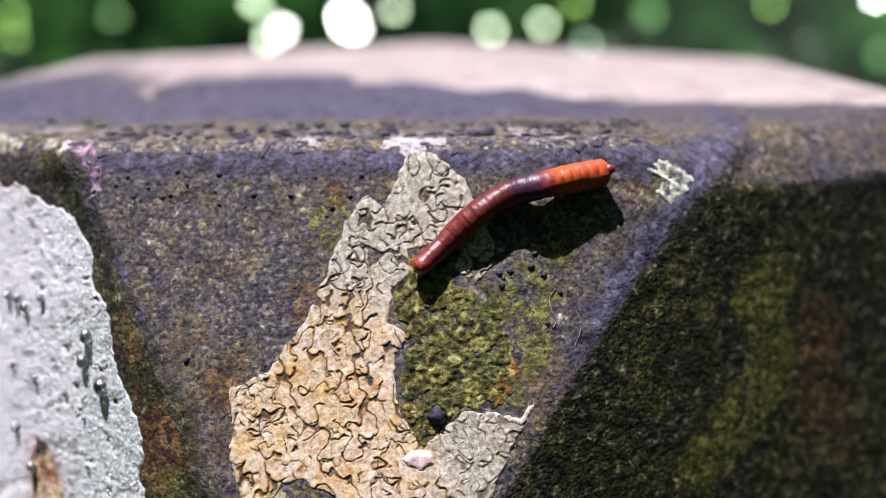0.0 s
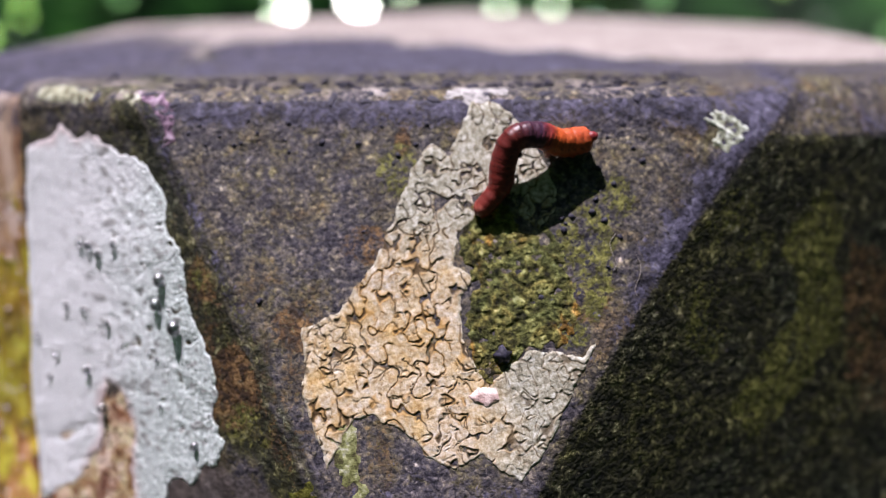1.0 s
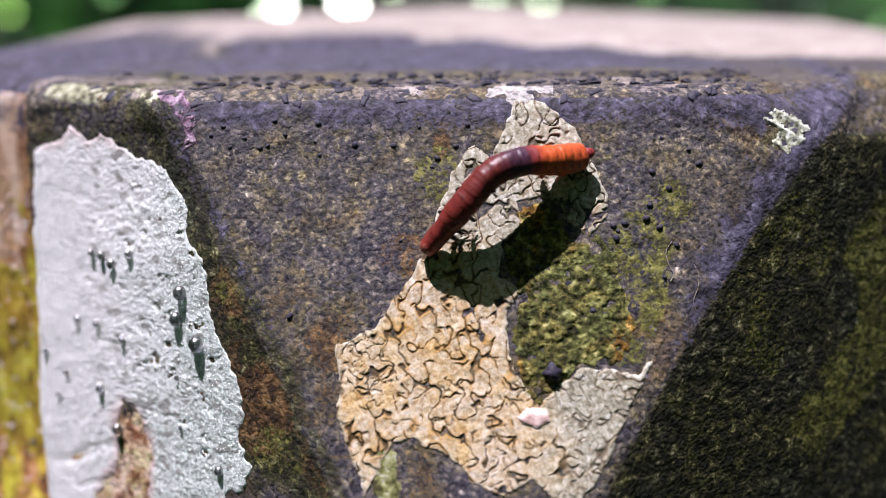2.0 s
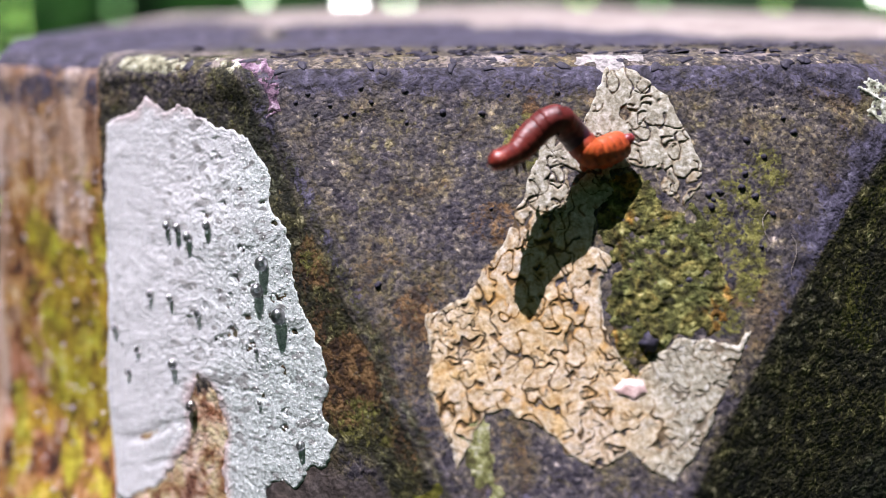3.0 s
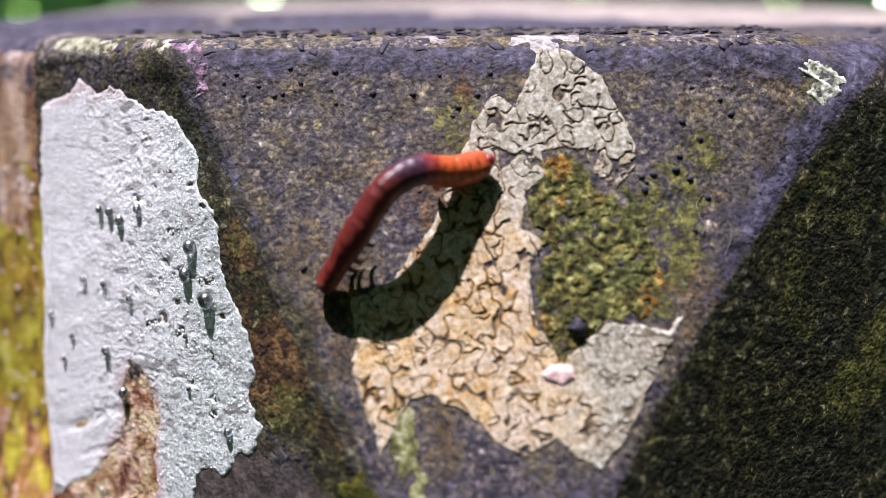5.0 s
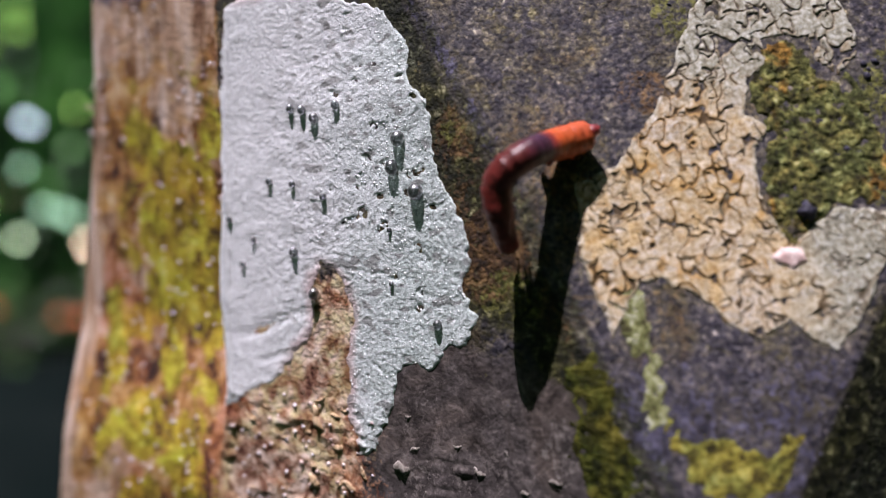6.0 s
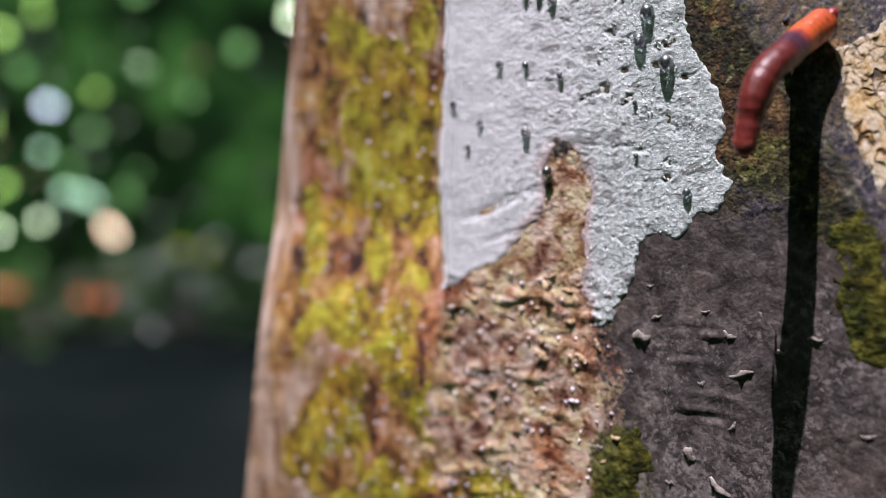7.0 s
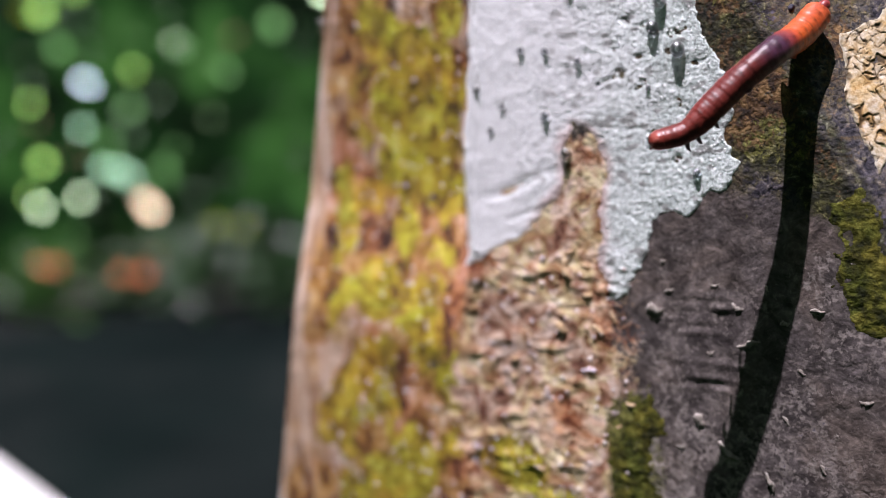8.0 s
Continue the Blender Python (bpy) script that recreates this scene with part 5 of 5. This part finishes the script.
def build_glow_discs():
    """Small glowing discs in place of bright gaps and sunlit leaves in the far foliage: x, z in centimetres and size.
    """
    # emission only: each colour paints one sort of distant highlight
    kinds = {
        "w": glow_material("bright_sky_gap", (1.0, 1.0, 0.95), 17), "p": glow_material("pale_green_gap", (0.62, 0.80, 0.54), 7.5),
        "g": glow_material("green_glow", (0.30, 0.52, 0.13), 4.4), "d": glow_material("dim_green_glow", (0.09, 0.19, 0.07), 3.6),
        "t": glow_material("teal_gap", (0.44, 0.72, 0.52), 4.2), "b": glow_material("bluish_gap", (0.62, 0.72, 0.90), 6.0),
        "o": glow_material("peach_gap", (1.0, 0.74, 0.56), 7.5), "r": glow_material("rusty_glow", (0.55, 0.15, 0.08), 3.2), "y": glow_material("olive_glow", (0.24, 0.28, 0.02), 3.0),
        "k": glow_material("grey_green_gap", (0.15, 0.21, 0.15), 2.6), "n": glow_material("brown_glow", (0.20, 0.13, 0.09), 2.4)}
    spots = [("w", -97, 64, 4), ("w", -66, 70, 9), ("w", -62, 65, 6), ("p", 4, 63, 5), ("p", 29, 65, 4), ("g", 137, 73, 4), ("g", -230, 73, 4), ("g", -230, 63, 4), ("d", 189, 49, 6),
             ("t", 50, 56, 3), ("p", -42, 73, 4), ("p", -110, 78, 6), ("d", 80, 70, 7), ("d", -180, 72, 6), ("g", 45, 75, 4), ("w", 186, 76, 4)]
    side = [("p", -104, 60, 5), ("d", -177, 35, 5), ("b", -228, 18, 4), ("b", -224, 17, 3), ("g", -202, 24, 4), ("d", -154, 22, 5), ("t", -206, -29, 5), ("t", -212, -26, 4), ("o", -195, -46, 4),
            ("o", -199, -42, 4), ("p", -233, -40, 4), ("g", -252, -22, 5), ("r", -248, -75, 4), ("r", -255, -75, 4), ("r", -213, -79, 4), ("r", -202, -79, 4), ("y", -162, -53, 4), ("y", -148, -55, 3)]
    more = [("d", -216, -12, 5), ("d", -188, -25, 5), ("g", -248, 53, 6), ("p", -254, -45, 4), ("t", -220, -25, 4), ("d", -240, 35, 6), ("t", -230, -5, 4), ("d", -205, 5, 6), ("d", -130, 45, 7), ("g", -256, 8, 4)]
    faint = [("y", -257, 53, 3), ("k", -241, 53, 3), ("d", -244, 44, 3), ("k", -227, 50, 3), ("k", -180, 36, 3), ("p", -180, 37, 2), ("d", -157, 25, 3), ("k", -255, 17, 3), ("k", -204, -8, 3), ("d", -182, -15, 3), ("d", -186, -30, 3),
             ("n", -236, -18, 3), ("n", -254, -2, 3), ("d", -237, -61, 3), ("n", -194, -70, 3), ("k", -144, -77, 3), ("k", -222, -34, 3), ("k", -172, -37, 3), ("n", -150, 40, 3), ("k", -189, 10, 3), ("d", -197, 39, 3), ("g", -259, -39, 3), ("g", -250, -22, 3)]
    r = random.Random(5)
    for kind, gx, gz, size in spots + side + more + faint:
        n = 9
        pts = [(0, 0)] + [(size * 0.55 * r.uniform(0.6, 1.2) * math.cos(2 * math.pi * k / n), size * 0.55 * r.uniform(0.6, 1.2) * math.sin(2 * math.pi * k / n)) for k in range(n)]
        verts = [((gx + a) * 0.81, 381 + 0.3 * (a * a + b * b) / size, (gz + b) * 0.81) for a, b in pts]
        mesh_ob("glow_disc", verts, [(0, 1 + k, 1 + (k + 1) % n) for k in range(n)], kinds[kind], BACKDROP)


build_glow_discs()


def leaf_material(name, dark, light):
    m = crusty(name, [(0.35, dark), (0.65, light)], 0.02, None, 0.1, 0.35, 0.0002, 0.5)
    m.node_tree.nodes["Principled BSDF"].inputs["Transmission Weight"].default_value = 0.0
    return m


def build_shrubs():
    """Shrubs of many small leaves behind the post."""
    mats = [leaf_material("shrub_leaf", (0.02, 0.055, 0.012), (0.06, 0.13, 0.025)), leaf_material("dark_leaf", (0.010, 0.030, 0.010), (0.03, 0.075, 0.02))]
    r = random.Random(12)
    for s, (sx, sy, width, tall) in enumerate([(-210, 475, 80, 150), (-90, 485, 80, 130), (40, 480, 85, 150), (170, 475, 80, 140), (-330, 400, 80, 170),
                                               (-285, 440, 60, 34), (-215, 430, 60, 28), (-150, 445, 55, 38), (-345, 420, 60, 30), (-95, 450, 50, 32)]):
        shrub = new("shrub")
        shrub.location = (sx * CM, sy * CM, -0.9)
        verts, faces = [], []
        for n in range(420):
            b, q, z = r.uniform(0, 2 * math.pi), math.sqrt(r.random()), r.random()
            w = width * (0.45 + 0.55 * math.sin(math.pi * min(1, z * 0.8 + 0.15))) * q * r.uniform(0.7, 1.1)
            p = Vector((w * math.cos(b), w * math.sin(b), 0.08 * tall + z * tall))
            t = Euler((r.uniform(-0.9, 0.9), r.uniform(-0.9, 0.9), r.uniform(0, 6.28))).to_matrix()
            ln, wd = r.uniform(4, 8), r.uniform(1.6, 3.0)
            i = len(verts)
            for q2 in ((0, 0, 0), (wd, ln * 0.45, 0.8), (0, ln, -0.6), (-wd, ln * 0.45, 0.8), (0, ln * 0.5, -0.2)):
                verts.append(p + t @ Vector(q2))
            faces += [(i, i + 1, i + 4), (i + 1, i + 2, i + 4), (i + 2, i + 3, i + 4), (i + 3, i, i + 4)]
        mesh_ob("crown", verts, faces, mats[s % 2], shrub)
        stems, sf = [], []
        for k in range(5):
            bx, by = r.uniform(-6, 6), r.uniform(-6, 6)
            tx, ty = r.uniform(-0.5, 0.5) * width, r.uniform(-0.5, 0.5) * width
            i = len(stems)
            for h, q in ((0, 1.6), (0.5, 1.1), (1, 0.4)):
                for c in range(6):
                    stems.append((bx + (tx - bx) * h + q * math.cos(c * 1.047), by + (ty - by) * h + q * math.sin(c * 1.047), h * tall * 0.85))
            for h in range(2):
                sf += [(i + h * 6 + c, i + h * 6 + (c + 1) % 6, i + h * 6 + 6 + (c + 1) % 6, i + h * 6 + 6 + c) for c in range(6)]
        mesh_ob("stem", stems, sf, MAT_CLAW, shrub)
        tagged(shrub, "dark green leafy shrub in the shade behind the post" if tall > 60 else "low dark undergrowth on the shaded forest floor", "shrub", "shrubs behind the post")


build_shrubs()


# ---- how the caterpillar moves ----
# tail, five places along the back, head, in centimetres
LOOP_A = [
    (0, (1.59, 0.68, 2.21), (1.29, 0.60, 2.16), (0.96, 0.48, 2.09), (0.67, 0.51, 2.01), (0.39, 0.45, 1.84), (0.11, 0.44, 1.59), (-0.17, 0.29, 1.34)),
    (0.3, (1.51, 0.66, 2.18), (1.14, 0.58, 2.15), (0.78, 0.47, 2.10), (0.46, 0.42, 2.02), (0.22, 0.41, 1.76), (0.03, 0.41, 1.53), (-0.16, 0.29, 1.34)),
    (0.5, (1.27, 0.60, 2.11), (0.94, 0.53, 2.09), (0.60, 0.52, 2.06), (0.31, 0.38, 2.00), (0.11, 0.37, 1.76), (-0.05, 0.39, 1.53), (-0.20, 0.29, 1.33)),
]
LOOP_B = [
    (0.7, (1.08, 0.58, 2.10), (0.78, 0.51, 2.07), (0.44, 0.44, 2.05), (0.17, 0.33, 1.97), (0.10, 0.36, 1.74), (-0.01, 0.38, 1.51), (-0.18, 0.29, 1.32)),
    (1, (0.81, 0.53, 2.03), (0.56, 0.45, 2.01), (0.35, 0.34, 2.08), (0.12, 0.28, 2.05), (0.02, 0.33, 1.83), (-0.03, 0.37, 1.58), (-0.20, 0.38, 1.36)),
    (1.2, (0.80, 0.52, 1.99), (0.58, 0.45, 2.01), (0.35, 0.29, 2.05), (0.14, 0.20, 2.02), (-0.01, 0.20, 1.84), (-0.07, 0.23, 1.60), (-0.25, 0.26, 1.37)),
]
STRETCH_A = [
    (1.5, (0.72, 0.53, 2.00), (0.46, 0.38, 1.96), (0.19, 0.25, 1.95), (-0.09, 0.15, 1.90), (-0.32, 0.13, 1.71), (-0.52, 0.15, 1.48), (-0.70, 0.20, 1.25)),
    (1.8, (0.60, 0.52, 1.98), (0.31, 0.38, 1.91), (0.01, 0.25, 1.83), (-0.28, 0.16, 1.70), (-0.55, 0.16, 1.51), (-0.82, 0.19, 1.31), (-1.08, 0.23, 1.11)),
    (2.05, (0.20, 0.48, 1.87), (-0.05, 0.32, 1.86), (-0.31, 0.19, 1.87), (-0.57, 0.09, 1.79), (-0.76, 0.08, 1.56), (-0.93, 0.14, 1.33), (-1.10, 0.23, 1.10)),
]
SEARCH_A = [
    (2.3, (-0.19, 0.41, 1.75), (-0.42, 0.35, 1.75), (-0.60, 0.21, 1.82), (-0.79, 0.12, 1.80), (-0.91, 0.16, 1.61), (-0.93, 0.24, 1.35), (-1.11, 0.31, 1.15)),
    (2.5, (-0.20, 0.40, 1.71), (-0.43, 0.33, 1.68), (-0.65, 0.17, 1.72), (-0.87, 0.08, 1.66), (-0.97, 0.10, 1.42), (-1.03, 0.14, 1.17), (-1.21, 0.17, 1.03)),
    (2.8, (-0.19, 0.40, 1.71), (-0.48, 0.31, 1.67), (-0.73, 0.25, 1.71), (-0.93, 0.09, 1.70), (-1.15, 0.02, 1.57), (-1.32, -0.06, 1.33), (-1.51, -0.17, 1.12)),
]
SEARCH_B = [
    (3, (-0.21, 0.40, 1.71), (-0.46, 0.28, 1.64), (-0.61, 0.27, 1.77), (-0.80, 0.09, 1.93), (-0.99, 0.06, 1.81), (-1.14, -0.02, 1.66), (-1.31, -0.16, 1.58)),
    (3.2, (-0.20, 0.39, 1.68), (-0.45, 0.27, 1.62), (-0.60, 0.18, 1.78), (-0.72, -0.02, 1.90), (-0.86, -0.12, 1.78), (-0.91, -0.23, 1.61), (-0.93, -0.34, 1.47)),
    (3.5, (-0.20, 0.41, 1.73), (-0.43, 0.28, 1.66), (-0.57, 0.15, 1.82), (-0.68, -0.04, 1.92), (-0.77, -0.16, 1.84), (-0.77, -0.29, 1.74), (-0.72, -0.42, 1.65)),
]
SEARCH_C = [
    (3.7, (-0.20, 0.39, 1.66), (-0.45, 0.24, 1.57), (-0.60, 0.26, 1.68), (-0.52, 0.03, 1.80), (-0.43, -0.09, 1.59), (-0.32, -0.22, 1.33), (-0.12, -0.38, 1.17)),
    (4, (-0.19, 0.40, 1.71), (-0.43, 0.29, 1.63), (-0.61, 0.14, 1.63), (-0.53, -0.02, 1.77), (-0.30, -0.09, 1.81), (0.01, -0.26, 1.57), (0.34, -0.32, 1.47)),
    (4.2, (-0.18, 0.39, 1.68), (-0.41, 0.28, 1.65), (-0.62, 0.20, 1.66), (-0.73, 0.01, 1.52), (-0.77, -0.16, 1.28), (-0.79, -0.30, 1.05), (-0.81, -0.41, 0.90)),
]
STRETCH_B = [
    (4.55, (-0.18, 0.44, 1.70), (-0.52, 0.31, 1.56), (-0.84, 0.19, 1.38), (-1.15, 0.09, 1.17), (-1.46, 0.04, 0.95), (-1.76, 0.02, 0.71), (-2.05, 0.03, 0.45)),
    (4.95, (-0.75, 0.36, 1.42), (-1.03, 0.17, 1.36), (-1.31, -0.03, 1.36), (-1.57, -0.13, 1.20), (-1.77, -0.13, 0.92), (-1.97, -0.08, 0.64), (-2.15, 0.00, 0.36)),
    (5.3, (-1.25, 0.19, 1.05), (-1.45, 0.12, 1.02), (-1.61, -0.02, 1.09), (-1.79, -0.20, 1.06), (-1.93, -0.14, 0.83), (-1.99, -0.09, 0.57), (-2.16, -0.04, 0.35)),
]
STRETCH_C = [
    (5.5, (-1.29, 0.21, 1.10), (-1.53, 0.14, 0.96), (-1.79, 0.05, 0.79), (-2.05, -0.07, 0.63), (-2.29, -0.14, 0.43), (-2.53, -0.18, 0.16), (-2.76, -0.24, -0.12)),
    (5.7, (-1.27, 0.20, 1.08), (-1.54, 0.12, 0.91), (-1.82, 0.03, 0.73), (-2.10, -0.09, 0.54), (-2.35, -0.17, 0.31), (-2.49, -0.13, -0.00), (-2.54, -0.06, -0.34)),
    (5.8, (-1.27, 0.20, 1.06), (-1.54, 0.11, 0.88), (-1.83, 0.02, 0.70), (-2.12, -0.10, 0.50), (-2.33, -0.22, 0.25), (-2.41, -0.20, -0.07), (-2.42, -0.13, -0.42)),
]
SEARCH_D = [
    (6, (-1.86, 0.06, 0.64), (-2.11, -0.07, 0.57), (-2.35, -0.37, 0.49), (-2.52, -0.42, 0.38), (-2.61, -0.36, 0.22), (-2.58, -0.32, -0.05), (-2.51, -0.17, -0.28)),
    (6.2, (-2.07, 0.00, 0.45), (-2.26, -0.13, 0.40), (-2.45, -0.36, 0.33), (-2.61, -0.40, 0.21), (-2.67, -0.35, 0.02), (-2.62, -0.30, -0.26), (-2.53, -0.15, -0.49)),
    (6.4, (-2.07, -0.02, 0.39), (-2.29, -0.17, 0.27), (-2.53, -0.43, 0.16), (-2.70, -0.45, -0.00), (-2.74, -0.42, -0.23), (-2.76, -0.37, -0.44), (-2.87, -0.27, -0.63)),
    (6.5, (-2.06, -0.02, 0.39), (-2.28, -0.18, 0.26), (-2.54, -0.46, 0.13), (-2.72, -0.54, -0.01), (-2.81, -0.58, -0.25), (-2.96, -0.56, -0.45), (-3.16, -0.55, -0.62)),
]
SEARCH_E = [
    (6.6, (-2.05, 0.02, 0.49), (-2.27, -0.15, 0.35), (-2.55, -0.45, 0.23), (-2.78, -0.53, 0.10), (-2.99, -0.53, -0.13), (-3.22, -0.51, -0.37), (-3.47, -0.45, -0.50)),
    (6.9, (-2.07, -0.01, 0.42), (-2.31, -0.17, 0.28), (-2.59, -0.52, 0.14), (-2.82, -0.69, 0.05), (-2.98, -0.76, -0.13), (-3.09, -0.77, -0.30), (-3.21, -0.77, -0.46)),
    (7.2, (-2.09, 0.03, 0.55), (-2.31, -0.18, 0.32), (-2.49, -0.49, 0.06), (-2.48, -0.54, -0.19), (-2.45, -0.56, -0.48), (-2.35, -0.59, -0.78), (-2.22, -0.66, -1.07)),
]
SEARCH_F = [
    (7.5, (-2.17, 0.01, 0.49), (-2.37, -0.20, 0.25), (-2.43, -0.59, -0.00), (-2.36, -0.68, -0.30), (-2.30, -0.75, -0.62), (-2.21, -0.82, -0.95), (-2.09, -0.90, -1.25)),
    (7.7, (-2.09, 0.04, 0.58), (-2.28, -0.18, 0.32), (-2.49, -0.57, 0.06), (-2.59, -0.75, -0.20), (-2.64, -0.84, -0.46), (-2.70, -0.91, -0.74), (-2.78, -0.94, -1.02)),
    (8, (-2.16, -0.01, 0.42), (-2.38, -0.19, 0.21), (-2.66, -0.44, 0.04), (-2.91, -0.51, -0.16), (-3.13, -0.53, -0.38), (-3.39, -0.55, -0.63), (-3.66, -0.52, -0.72)),
]


def body_line(t, table):
    """The body's line at a time: eased between the two nearest attitudes."""
    times = [row[0] for row in table]
    i = max(0, min(len(times) - 2, int(np.searchsorted(times, t, "right")) - 1))
    span = times[i + 1] - times[i]
    u = min(1.0, max(0.0, (t - times[i]) / span))
    get = lambda j: np.array(table[max(0, min(len(table) - 1, j))][1:], float)
    p0, p1, p2, p3 = get(i - 1), get(i), get(i + 1), get(i + 2)
    t0, t3 = times[max(0, i - 1)], times[min(len(times) - 1, i + 2)]
    m1 = (p2 - p0) / max(1e-6, times[i + 1] - t0) * span * 0.8
    m2 = (p3 - p1) / max(1e-6, t3 - times[i]) * span * 0.8
    return (2 * u**3 - 3 * u**2 + 1) * p1 + (u**3 - 2 * u**2 + u) * m1 + (-2 * u**3 + 3 * u**2) * p2 + (u**3 - u**2) * m2


def motions():
    table = LOOP_A + LOOP_B + STRETCH_A + SEARCH_A + SEARCH_B + SEARCH_C + STRETCH_B + STRETCH_C + SEARCH_D + SEARCH_E + SEARCH_F
    rows = [[] for _ in PIECES]
    for step in range(81):
        t = step / 10
        line = crook(body_line(t, table))
        run = np.r_[0, np.cumsum(np.linalg.norm(np.diff(line, axis=0), axis=1))]
        at = [np.array([np.interp(run[-1] * (0.03 + 0.94 * n / (SEGMENTS - 1)), run, line[:, k]) for k in range(3)]) for n in range(SEGMENTS)]
        back = Vector((0, -0.954, 0.301))
        for n, ob in enumerate(PIECES):
            a, b = at[max(0, n - 1)], at[min(SEGMENTS - 1, n + 1)]
            along = Vector(b - a).normalized()
            if n > 9:
                back = back.lerp(Vector((0, -0.50, 0.866)), 0.22)
            back = (back - along * back.dot(along)).normalized()
            side = back.cross(along).normalized()
            m = Matrix((side, back, along)).transposed().to_4x4()
            rows[n].append((t, Matrix.Translation(Vector(at[n]) * CM) @ m))
    for ob, keys in zip(PIECES, rows):
        walk(ob, keys)


motions()
